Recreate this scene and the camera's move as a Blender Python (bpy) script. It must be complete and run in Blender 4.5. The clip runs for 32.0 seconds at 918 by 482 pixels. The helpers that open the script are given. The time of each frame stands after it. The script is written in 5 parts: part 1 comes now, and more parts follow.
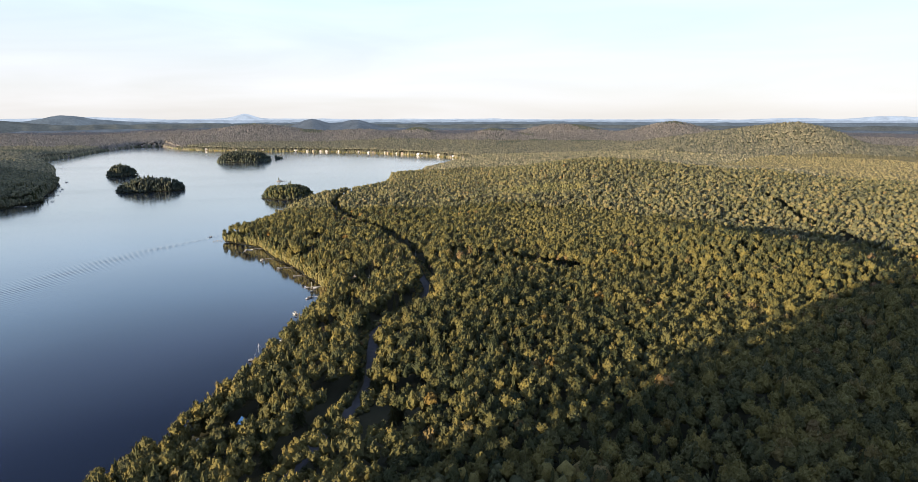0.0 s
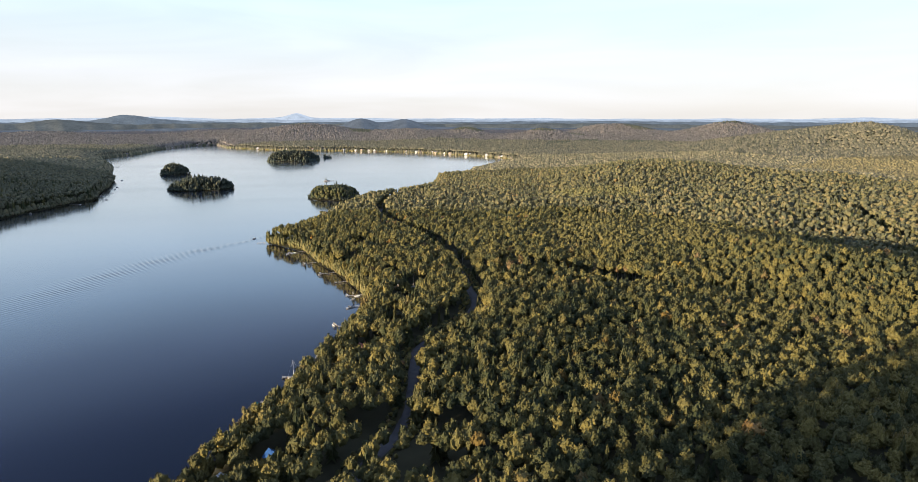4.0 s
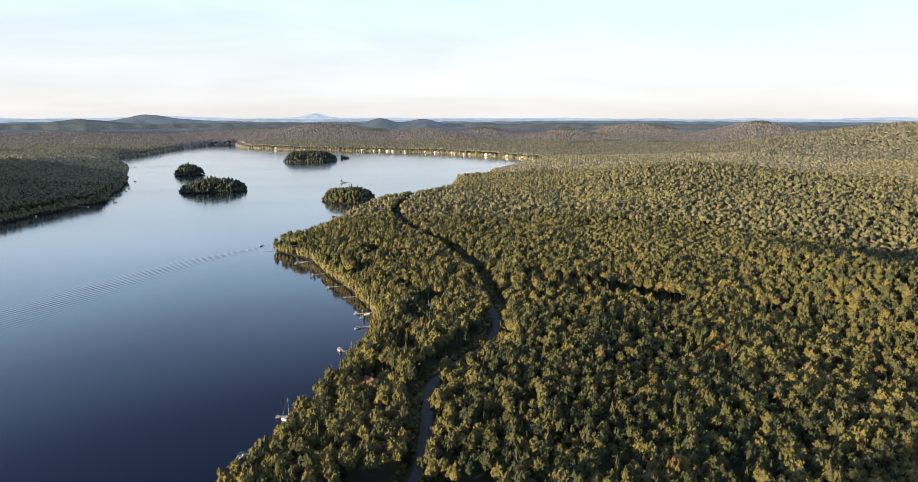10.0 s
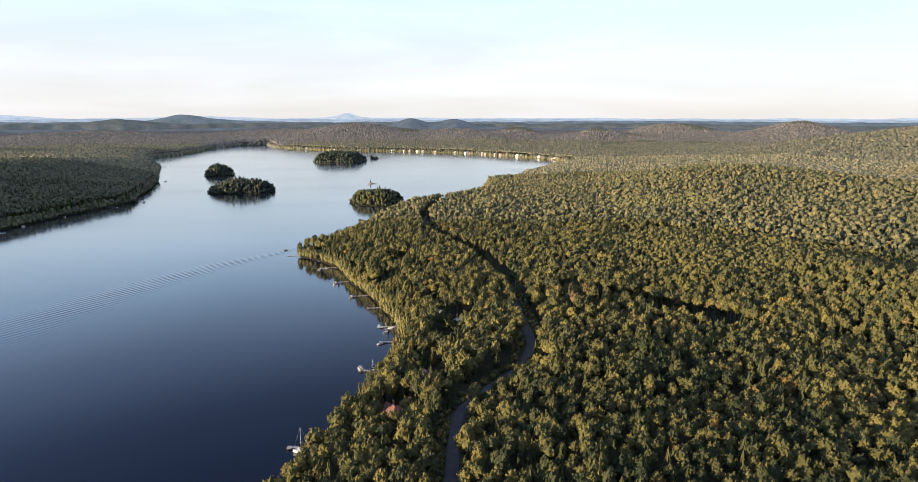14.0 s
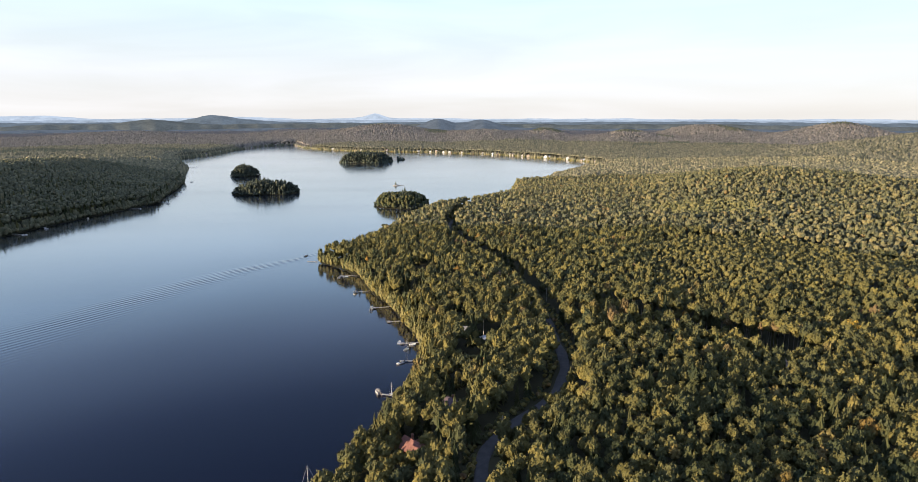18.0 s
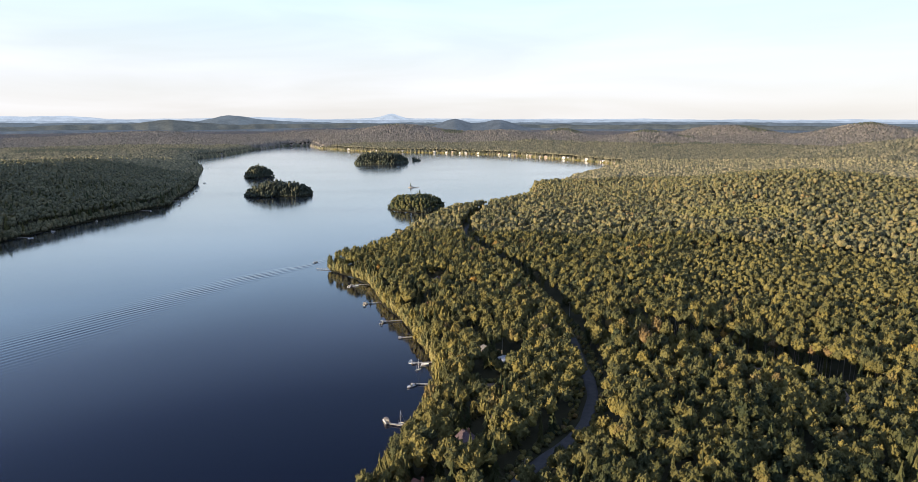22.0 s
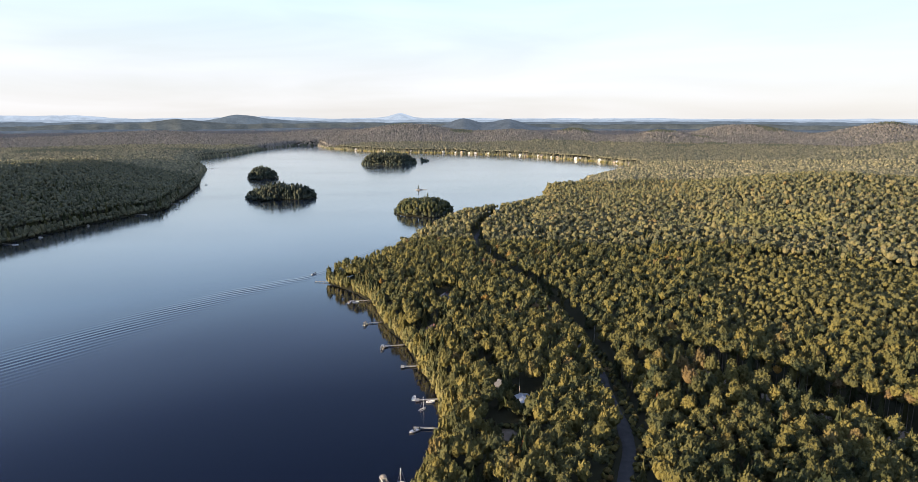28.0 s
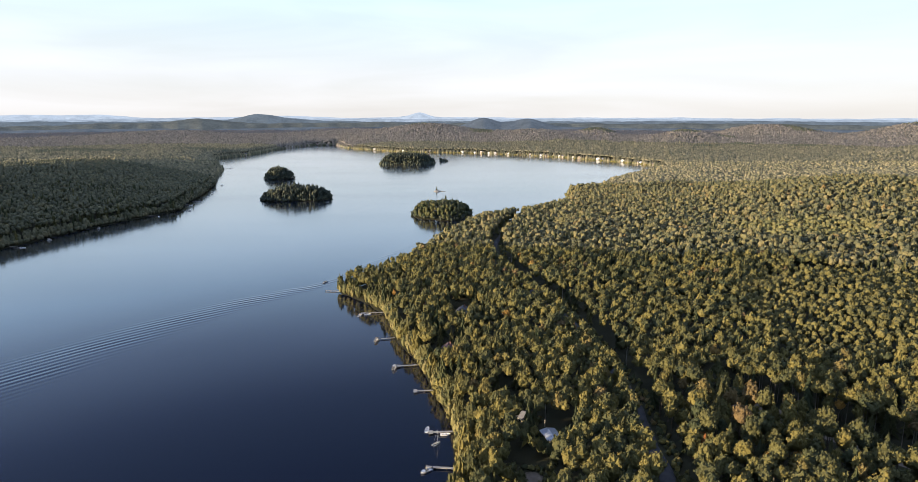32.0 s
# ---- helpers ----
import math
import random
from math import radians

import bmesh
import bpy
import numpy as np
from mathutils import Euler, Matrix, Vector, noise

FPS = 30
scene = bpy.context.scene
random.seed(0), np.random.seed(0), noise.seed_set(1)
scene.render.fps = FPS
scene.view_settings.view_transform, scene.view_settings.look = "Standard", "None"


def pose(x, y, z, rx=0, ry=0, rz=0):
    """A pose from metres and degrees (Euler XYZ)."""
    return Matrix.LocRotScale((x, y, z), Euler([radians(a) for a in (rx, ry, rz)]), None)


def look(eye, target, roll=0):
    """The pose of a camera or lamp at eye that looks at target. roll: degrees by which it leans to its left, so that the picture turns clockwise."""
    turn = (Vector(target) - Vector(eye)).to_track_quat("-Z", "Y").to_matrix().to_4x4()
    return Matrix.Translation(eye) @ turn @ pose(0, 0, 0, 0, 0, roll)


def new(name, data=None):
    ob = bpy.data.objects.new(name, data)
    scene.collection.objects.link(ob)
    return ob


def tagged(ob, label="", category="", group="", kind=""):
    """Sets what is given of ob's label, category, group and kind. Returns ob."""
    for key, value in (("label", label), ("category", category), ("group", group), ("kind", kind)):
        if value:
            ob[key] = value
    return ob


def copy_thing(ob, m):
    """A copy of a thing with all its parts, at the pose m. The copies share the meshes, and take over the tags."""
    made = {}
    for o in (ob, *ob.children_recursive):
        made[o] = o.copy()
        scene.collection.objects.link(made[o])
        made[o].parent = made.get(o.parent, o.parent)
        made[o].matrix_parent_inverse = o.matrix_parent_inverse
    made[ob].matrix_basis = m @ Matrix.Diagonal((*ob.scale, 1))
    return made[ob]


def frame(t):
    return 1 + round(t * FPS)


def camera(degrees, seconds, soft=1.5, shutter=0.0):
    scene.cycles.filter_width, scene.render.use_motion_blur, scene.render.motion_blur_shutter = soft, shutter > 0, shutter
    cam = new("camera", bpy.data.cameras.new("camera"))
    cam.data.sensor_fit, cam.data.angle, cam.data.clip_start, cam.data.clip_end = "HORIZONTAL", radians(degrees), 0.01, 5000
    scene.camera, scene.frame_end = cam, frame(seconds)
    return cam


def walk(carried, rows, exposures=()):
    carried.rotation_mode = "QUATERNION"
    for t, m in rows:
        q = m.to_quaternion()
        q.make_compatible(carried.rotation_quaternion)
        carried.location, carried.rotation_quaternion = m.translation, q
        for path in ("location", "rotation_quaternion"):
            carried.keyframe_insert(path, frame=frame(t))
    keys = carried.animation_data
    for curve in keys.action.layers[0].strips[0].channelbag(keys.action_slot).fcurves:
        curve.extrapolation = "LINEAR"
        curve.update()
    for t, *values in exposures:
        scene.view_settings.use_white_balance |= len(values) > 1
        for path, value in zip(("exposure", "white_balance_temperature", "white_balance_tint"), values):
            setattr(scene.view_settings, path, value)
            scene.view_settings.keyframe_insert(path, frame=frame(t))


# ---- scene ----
cam = camera(73.85, 32.0, soft=0.7)
# seconds, place, tilt up from straight down, heading to the left of +y
PATH = [
    (0, 0.55, 3.51, 112.22, 78.40, -18.94),
    (1, 2.13, 10.10, 112.21, 78.39, -17.91),
    (2, 3.70, 16.62, 112.21, 78.41, -16.49),
    (3, 5.26, 23.06, 112.21, 78.37, -15.12),
    (3.5, 6.03, 26.25, 112.21, 78.36, -14.76),
    (5.5, 9.05, 38.89, 112.21, 78.33, -14.04),
    (6, 9.78, 42.01, 112.21, 78.33, -13.91),
    (7, 11.21, 48.24, 112.22, 78.32, -13.74),
    (8, 12.61, 54.42, 112.22, 78.32, -13.63),
    (9, 13.95, 60.57, 112.23, 78.30, -13.24),
    (10, 15.24, 66.70, 112.24, 78.32, -12.73),
    (11, 16.47, 72.81, 112.26, 78.34, -12.16),
    (12, 17.65, 78.90, 112.27, 78.33, -11.42),
    (13, 18.76, 84.99, 112.29, 78.37, -10.56),
    (13.5, 19.30, 88.03, 112.29, 78.34, -10.19),
    (15.5, 21.27, 100.19, 112.33, 78.35, -9.25),
    (16, 21.73, 103.24, 112.35, 78.36, -8.98),
    (17, 22.59, 109.33, 112.37, 78.36, -8.18),
    (18, 23.39, 115.44, 112.39, 78.37, -7.39),
    (19, 24.13, 121.56, 112.42, 78.38, -6.82),
    (20, 24.81, 127.71, 112.45, 78.34, -6.44),
    (21, 25.44, 133.87, 112.48, 78.37, -6.14),
    (22, 26.03, 140.06, 112.52, 78.39, -5.88),
    (23, 26.57, 146.28, 112.55, 78.35, -5.67),
    (24, 27.08, 152.53, 112.59, 78.37, -5.48),
    (25, 27.57, 158.80, 112.62, 78.37, -5.32),
    (25.5, 27.80, 161.96, 112.64, 78.36, -5.26),
    (27.5, 28.72, 174.65, 112.73, 78.34, -5.09),
    (28, 28.95, 177.84, 112.75, 78.33, -5.04),
    (29, 29.42, 184.26, 112.80, 78.32, -4.98),
    (30, 29.93, 190.71, 112.84, 78.30, -4.72),
    (31, 30.47, 197.20, 112.89, 78.27, -4.03),
    (32, 31.08, 203.73, 112.95, 78.27, -3.23),
]
walk(cam, [(t, pose(x, y, z, rx, 0, rz)) for t, x, y, z, rx, rz in PATH],
     exposures=[(0.0, 1.15), (32.0, 1.15)])

# ---- sky and sun -------------------------------------------------------
SUN_EL = radians(7.2)
SUN_AZ = radians(247.5)          # clockwise from +y: the evening sun stands low in the west-south-west


def build_sky():
    world = bpy.data.worlds.new("evening_sky")
    scene.world = world
    world.use_nodes = True
    nt = world.node_tree
    nt.nodes.clear()
    out = nt.nodes.new("ShaderNodeOutputWorld")
    bg = nt.nodes.new("ShaderNodeBackground")
    sky = nt.nodes.new("ShaderNodeTexSky")
    sky.sky_type = "NISHITA"
    sky.sun_disc = False
    sky.sun_elevation, sky.sun_rotation = SUN_EL, SUN_AZ
    sky.altitude, sky.air_density, sky.dust_density, sky.ozone_density = 200, 1.0, 0.7, 1.5
    # a thin bright veil that thickens towards the horizon, with faint streaks of cirrus in it
    co = nt.nodes.new("ShaderNodeTexCoord")
    sep = nt.nodes.new("ShaderNodeSeparateXYZ")
    nt.links.new(co.outputs["Generated"], sep.inputs[0])
    veil = nt.nodes.new("ShaderNodeValToRGB")
    els = veil.color_ramp.elements
    while len(els) < len(VEIL):
        els.new(0.5)
    for e, (p, c) in zip(els, VEIL):
        e.position, e.color = p, (*[v / 8 for v in c], 1)
    nt.links.new(sep.outputs["Z"], veil.inputs["Fac"])
    cloud = nt.nodes.new("ShaderNodeMix")
    cloud.data_type, cloud.blend_type = "RGBA", "MULTIPLY"
    cloud.inputs[0].default_value, cloud.inputs[7].default_value = 1.0, (8, 8, 8, 1)
    nt.links.new(veil.outputs["Color"], cloud.inputs[6])
    mp = nt.nodes.new("ShaderNodeMapping")
    mp.inputs["Scale"].default_value = (1.4, 1.4, 11.0)
    mp.inputs["Rotation"].default_value = (0.06, -0.10, 0.5)
    n1 = nt.nodes.new("ShaderNodeTexNoise")
    n1.inputs["Scale"].default_value, n1.inputs["Detail"].default_value = 1.5, 6.0
    n1.inputs["Distortion"].default_value = 0.5
    streak = nt.nodes.new("ShaderNodeMapRange")
    for k, v in ((1, 0.35), (2, 0.7), (3, 0.97), (4, 1.05)):
        streak.inputs[k].default_value = v
    nt.links.new(co.outputs["Generated"], mp.inputs["Vector"])
    nt.links.new(mp.outputs["Vector"], n1.inputs["Vector"])
    nt.links.new(n1.outputs["Fac"], streak.inputs[0])
    mul = nt.nodes.new("ShaderNodeMath")
    mul.operation = "MULTIPLY"
    mul.use_clamp = True
    mul.inputs[0].default_value = 0.93
    nt.links.new(streak.outputs[0], mul.inputs[1])
    mix = nt.nodes.new("ShaderNodeMix")
    mix.data_type = "RGBA"
    nt.links.new(mul.outputs[0], mix.inputs[0])
    nt.links.new(sky.outputs["Color"], mix.inputs[6])
    lift = nt.nodes.new("ShaderNodeMapRange")
    for k, v in ((1, 0.36), (2, 0.66), (3, 0.94), (4, 1.08)):
        lift.inputs[k].default_value = v
    nt.links.new(n1.outputs["Fac"], lift.inputs[0])
    wisp = nt.nodes.new("ShaderNodeMix")
    wisp.data_type, wisp.blend_type = "RGBA", "MULTIPLY"
    wisp.inputs[0].default_value = 1.0
    nt.links.new(cloud.outputs[2], wisp.inputs[6])
    nt.links.new(lift.outputs[0], wisp.inputs[7])
    # higher up the veil is brighter towards the sun in the west
    side, up, glow = [nt.nodes.new("ShaderNodeMapRange") for _ in range(3)]
    for node, vals in ((side, (-0.5, 0.4, 1.16, 0.72)), (up, (0.2, 0.36, 0.0, 1.0))):
        for k, v in enumerate(vals):
            node.inputs[k + 1].default_value = v
    nt.links.new(sep.outputs["X"], side.inputs[0])
    nt.links.new(sep.outputs["Z"], up.inputs[0])
    nt.links.new(up.outputs[0], glow.inputs[0])
    glow.inputs[3].default_value = 1.0
    nt.links.new(side.outputs[0], glow.inputs[4])
    warm = nt.nodes.new("ShaderNodeMix")
    warm.data_type, warm.blend_type = "RGBA", "MULTIPLY"
    warm.inputs[0].default_value = 1.0
    nt.links.new(wisp.outputs[2], warm.inputs[6])
    nt.links.new(glow.outputs[0], warm.inputs[7])
    nt.links.new(warm.outputs[2], mix.inputs[7])
    nt.links.new(mix.outputs[2], bg.inputs["Color"])
    bg.inputs["Strength"].default_value = SKY
    nt.links.new(bg.outputs["Background"], out.inputs["Surface"])


SKY, SUN = 0.15, 4.5
# sine of the height above the horizon and the brightness of the veiled evening sky there; the overhead stops, out of
# view, are raised to fill the shade
VEIL = [(0.0, (2.78, 2.74, 2.77)), (0.06, (2.80, 2.88, 3.08)), (0.12, (2.64, 2.98, 3.25)), (0.19, (2.35, 3.02, 3.8)), (0.26, (1.7, 2.5, 3.6)), (0.33, (0.95, 1.35, 2.2)), (0.42, (0.36, 0.52, 1.0)), (0.55, (0.18, 0.25, 0.52)), (0.75, (1.35, 1.8, 3.0)), (1.0, (2.5, 3.1, 4.8))]
build_sky()
sun = new("sun", bpy.data.lights.new("sun", "SUN"))
sun.data.energy, sun.data.angle, sun.data.color = SUN, radians(0.6), (1.0, 0.80, 0.545)
to_sun = Vector((math.sin(SUN_AZ) * math.cos(SUN_EL), math.cos(SUN_AZ) * math.cos(SUN_EL), math.sin(SUN_EL)))
sun.matrix_world = look(to_sun * 3000, (0, 0, 0))


# ---- materials ---------------------------------------------------------
class Mat:
    """A node material with a few shorthands."""

    def __init__(self, name, rough=0.8, spec=0.3, metal=0.0):
        self.m = bpy.data.materials.new(name)
        self.m.use_nodes = True
        self.nt = self.m.node_tree
        self.b = self.nt.nodes["Principled BSDF"]
        self.b.inputs["Roughness"].default_value = rough
        self.b.inputs["Specular IOR Level"].default_value = spec
        self.b.inputs["Metallic"].default_value = metal

    def node(self, kind, **vals):
        n = self.nt.nodes.new(kind)
        for k, v in vals.items():
            n.inputs[k].default_value = v
        return n

    def link(self, a, b):
        self.nt.links.new(a, b)

    def noise(self, scale, detail=4.0, rough=0.6, coord="Object", stretch=None):
        co = self.nt.nodes.new("ShaderNodeTexCoord")
        n = self.node("ShaderNodeTexNoise", Scale=scale, Detail=detail, Roughness=rough)
        if stretch:
            mp = self.node("ShaderNodeMapping", Scale=stretch)
            self.link(co.outputs[coord], mp.inputs["Vector"])
            self.link(mp.outputs["Vector"], n.inputs["Vector"])
        else:
            self.link(co.outputs[coord], n.inputs["Vector"])
        return n.outputs["Fac"]

    def ramp(self, fac, stops):
        r = self.nt.nodes.new("ShaderNodeValToRGB")
        els = r.color_ramp.elements
        while len(els) < len(stops):
            els.new(0.5)
        for e, (p, c) in zip(els, stops):
            e.position, e.color = p, (*c, 1)
        self.link(fac, r.inputs["Fac"])
        return r.outputs["Color"]

    def math(self, op, a, b=0.0):
        n = self.nt.nodes.new("ShaderNodeMath")
        n.operation = op
        for k, v in ((0, a), (1, b)):
            if isinstance(v, (int, float)):
                n.inputs[k].default_value = v
            else:
                self.link(v, n.inputs[k])
        return n.outputs[0]

    def mixed(self, fac, a, b, blend="MIX"):
        n = self.nt.nodes.new("ShaderNodeMix")
        n.data_type, n.blend_type = "RGBA", blend
        for k, v in ((0, fac), (6, a), (7, b)):
            if isinstance(v, (int, float)):
                n.inputs[k].default_value = v
            elif isinstance(v, tuple):
                n.inputs[k].default_value = (*v, 1)
            else:
                self.link(v, n.inputs[k])
        return n.outputs[2]

    def base(self, c):
        if isinstance(c, tuple):
            self.b.inputs["Base Color"].default_value = (*c, 1)
        else:
            self.link(c, self.b.inputs["Base Color"])
        return self

    def bump(self, height, strength=0.4, distance=0.05):
        n = self.node("ShaderNodeBump", Strength=strength, Distance=distance)
        self.link(height, n.inputs["Height"])
        self.link(n.outputs["Normal"], self.b.inputs["Normal"])
        return self


def leafy(name, stops, rough=0.62, mottle=0.85):
    """Foliage: every tree takes its own tone, with finer mottling over it."""
    m = Mat(name, rough, 0.12)
    at = m.nt.nodes.new("ShaderNodeAttribute")
    at.attribute_name = "tone"
    oi = m.nt.nodes.new("ShaderNodeObjectInfo")
    r = m.math("FRACT", m.math("ADD", at.outputs["Fac"], oi.outputs["Random"]))
    col = m.ramp(r, stops)
    mott = m.ramp(m.noise(2.3, 4.0, 0.75), [(0.30, (0.62, 0.66, 0.68)), (0.70, (1.38, 1.34, 1.20))])
    m.base(m.mixed(mottle, col, mott, "MULTIPLY"))
    if mottle > 0.5:
        m.bump(m.noise(3.2, 3.0, 0.7), 1.0, 0.35)
    return m.m


def mottled(name, a, b, scale, rough=0.85, bump=0.3, dist=0.05, spec=0.3, metal=0.0, detail=5.0):
    m = Mat(name, rough, spec, metal)
    m.base(m.ramp(m.noise(scale, detail), [(0.3, a), (0.7, b)]))
    if bump:
        m.bump(m.noise(scale * 4, 4.0), bump, dist)
    return m.m


M_LEAF = leafy("broadleaf_foliage", [(0.0, (0.053, 0.063, 0.034)), (0.3, (0.100, 0.096, 0.041)), (0.6, (0.145, 0.129, 0.046)),
                                     (0.9, (0.187, 0.156, 0.052)), (0.982, (0.151, 0.101, 0.055)), (0.994, (0.198, 0.133, 0.042)), (1.0, (0.289, 0.160, 0.039))])
# the broadleaf tones again, about a quarter darker
M_DEEP_LEAF = leafy("darker_broadleaf_foliage", [(0.0, (0.038, 0.048, 0.025)), (0.4, (0.074, 0.076, 0.032)), (0.8, (0.110, 0.101, 0.038)), (0.985, (0.132, 0.115, 0.041)), (1.0, (0.157, 0.100, 0.031))])
# leaf for the middle distance, its colour lightened by some painted haze
M_MID_LEAF = leafy("hazed_mid_foliage", [(0.0, (0.079, 0.084, 0.055)), (0.4, (0.139, 0.133, 0.069)), (0.75, (0.184, 0.164, 0.078)), (0.985, (0.204, 0.172, 0.087)), (1.0, (0.220, 0.149, 0.065))])
M_BRIGHT_LEAF = leafy("bright_yellow_green_foliage", [(0.0, (0.125, 0.124, 0.058)), (0.5, (0.174, 0.162, 0.068)), (1.0, (0.218, 0.187, 0.079))])
# paler again: evening haze put into the far leaf colour
M_FAR_LEAF = leafy("hazed_far_foliage", [(0.0, (0.091, 0.090, 0.054)), (0.3, (0.177, 0.163, 0.096)), (0.7, (0.236, 0.211, 0.126)), (1.0, (0.306, 0.261, 0.148))], mottle=0.3)
# golden haze of the low sun painted as a straw leaf colour
M_STRAW = leafy("hazed_straw_foliage", [(0.0, (0.156, 0.138, 0.070)), (0.5, (0.215, 0.182, 0.088)), (1.0, (0.267, 0.222, 0.105))], mottle=0.3)
M_YOUNG = leafy("young_stand_foliage", [(0.0, (0.088, 0.085, 0.038)), (0.5, (0.138, 0.122, 0.045)), (1.0, (0.170, 0.145, 0.052))])
M_PINE = leafy("conifer_needles", [(0.0, (0.040, 0.051, 0.026)), (0.5, (0.068, 0.074, 0.034)), (1.0, (0.106, 0.099, 0.041))])
# haze and sky fill of the western bank put into the leaf colour
M_WEST_LEAF = leafy("hazed_west_foliage", [(0.0, (0.090, 0.096, 0.064)), (0.5, (0.134, 0.134, 0.086)), (1.0, (0.180, 0.165, 0.099))])
# blue haze over the farthest woods, painted into their leaves
M_BLUE_HAZE_LEAF = leafy("hazed_blue_foliage", [(0.0, (0.106, 0.106, 0.104)), (0.5, (0.134, 0.129, 0.127)), (1.0, (0.162, 0.150, 0.145))], mottle=0.3)
M_DARK_PINE = leafy("dark_spruce_needles", [(0.0, (0.039, 0.051, 0.043)), (0.5, (0.060, 0.071, 0.055)), (1.0, (0.092, 0.097, 0.065))])
# grey-tan distance haze mixed into the base colour
M_DISTANT = leafy("hazed_distant_foliage", [(0.0, (0.110, 0.102, 0.082)), (0.3, (0.197, 0.172, 0.137)), (0.7, (0.252, 0.218, 0.171)), (1.0, (0.315, 0.267, 0.208))], mottle=0.3)
M_RUST = mottled("dead_needles", (0.16, 0.06, 0.02), (0.28, 0.12, 0.04), 1.0)
M_BARK = mottled("bark", (0.07, 0.055, 0.042), (0.16, 0.13, 0.10), 3.0, 0.9)
M_BIRCH = mottled("pale_birch_bark", (0.30, 0.27, 0.22), (0.55, 0.50, 0.42), 1.5, 0.8)
M_GROUND = mottled("forest_floor", (0.020, 0.022, 0.011), (0.050, 0.046, 0.022), 0.06, 0.95, 0.5, 0.4)
M_ROAD = mottled("grey_gravel_road", (0.042, 0.043, 0.046), (0.072, 0.072, 0.074), 0.35, 0.95, 0.4, 0.05)
M_BARE = mottled("bare_clearing_soil", (0.09, 0.07, 0.05), (0.20, 0.165, 0.13), 0.25, 0.95, 0.5, 0.1)


def water_material():
    m = Mat("lake_water", 0.03, 0.75)
    m.b.inputs["IOR"].default_value = 1.333
    m.b.inputs["Coat Weight"].default_value, m.b.inputs["Coat IOR"].default_value, m.b.inputs["Coat Roughness"].default_value = 0.78, 1.333, 0.11
    m.base((0.004, 0.008, 0.020))
    m.bump(m.noise(0.55, 3.0, stretch=(1.0, 0.6, 1.0)), 0.06, 0.12)
    # patches of light air roughen the surface here and there, more so on the open lake
    air = m.ramp(m.noise(0.004, 4.0, stretch=(0.6, 2.2, 1.0)), [(0.42, (0.05, 0.05, 0.05)), (0.68, (0.10, 0.10, 0.10))])
    sep = m.nt.nodes.new("ShaderNodeSeparateXYZ")
    m.link(m.nt.nodes.new("ShaderNodeTexCoord").outputs["Object"], sep.inputs[0])
    open_lake = m.node("ShaderNodeMapRange")
    for k, v in ((1, 560.0), (2, 980.0), (3, 0.0), (4, 0.12)):
        open_lake.inputs[k].default_value = v
    m.link(sep.outputs["Y"], open_lake.inputs[0])
    m.link(m.math("ADD", air, open_lake.outputs[0]), m.b.inputs["Roughness"])
    return m.m


M_WATER = water_material()


# ---- the plan ------------------------------------------------------------
# the lake's edge, once round
COAST = np.array([
    (-150, 0), (-125, 30), (-95, 80), (-70, 150), (-49, 186), (-34, 206), (-21, 230), (-6, 258), (8, 288), (17, 309),
    (27, 331), (33, 352), (41, 378), (42, 404), (34, 438), (28, 466), (21, 485), (14, 505), (8, 539), (-8, 567), (-27, 589),
    (-12, 602), (15, 652), (49, 748), (79, 818), (152, 880), (202, 936), (224, 1003), (228, 1046), (250, 1072), (290, 1085),
    (308, 1130), (318, 1170), (345, 1195), (372, 1240), (425, 1305), (470, 1352), (525, 1440), (545, 1545), (491, 1668), (440, 1748), (384, 1836), (317, 1909),
    (241, 1963), (161, 2019), (75, 2050), (-13, 2082), (-127, 2178), (-237, 2319), (-294, 2522), (-384, 2481), (-438, 2254),
    (-455, 1987), (-500, 1815), (-440, 1630), (-389, 1510), (-350, 1349), (-307, 1205), (-287, 1100), (-281, 1060), (-276, 1005),
    (-262, 948), (-279, 905), (-304, 835), (-320, 775), (-330, 735), (-345, 640), (-338, 480), (-290, 370), (-235, 240), (-190, 130), (-170, 40)], float)
# islands: middle, half length, half width, turn, height
ISLANDS = [((-141, 1043), 47, 28, 8, 3), ((-231, 1322), 25, 28, 0, 4.5), ((-9, 1648), 62, 50, 6, 8), ((51, 890), 34, 32, 28, 3.5), ((77, 1706), 9, 7, 0, 1.2)]
ROAD = [(-60, 60), (-20, 140), (7, 181), (21, 203), (35, 222), (43, 242), (49, 268), (56, 296), (70, 312), (87, 328), (101, 356),
        (106, 388), (110, 412), (112, 440), (111, 469), (105, 516), (95, 567), (84, 628), (91, 712), (112, 780), (126, 826), (136, 852)]
TRACKS = [[(146, 414), (155, 402), (167, 388), (177, 374), (185, 360), (191, 345), (195, 332)],
          [(265, 561), (318, 556), (348, 520), (352, 490), (373, 472)],
          [(240, 412), (263, 408), (289, 399), (330, 404)],
          [(660, 740), (628, 686), (559, 554), (487, 432), (478, 386), (433, 317), (392, 260)]]
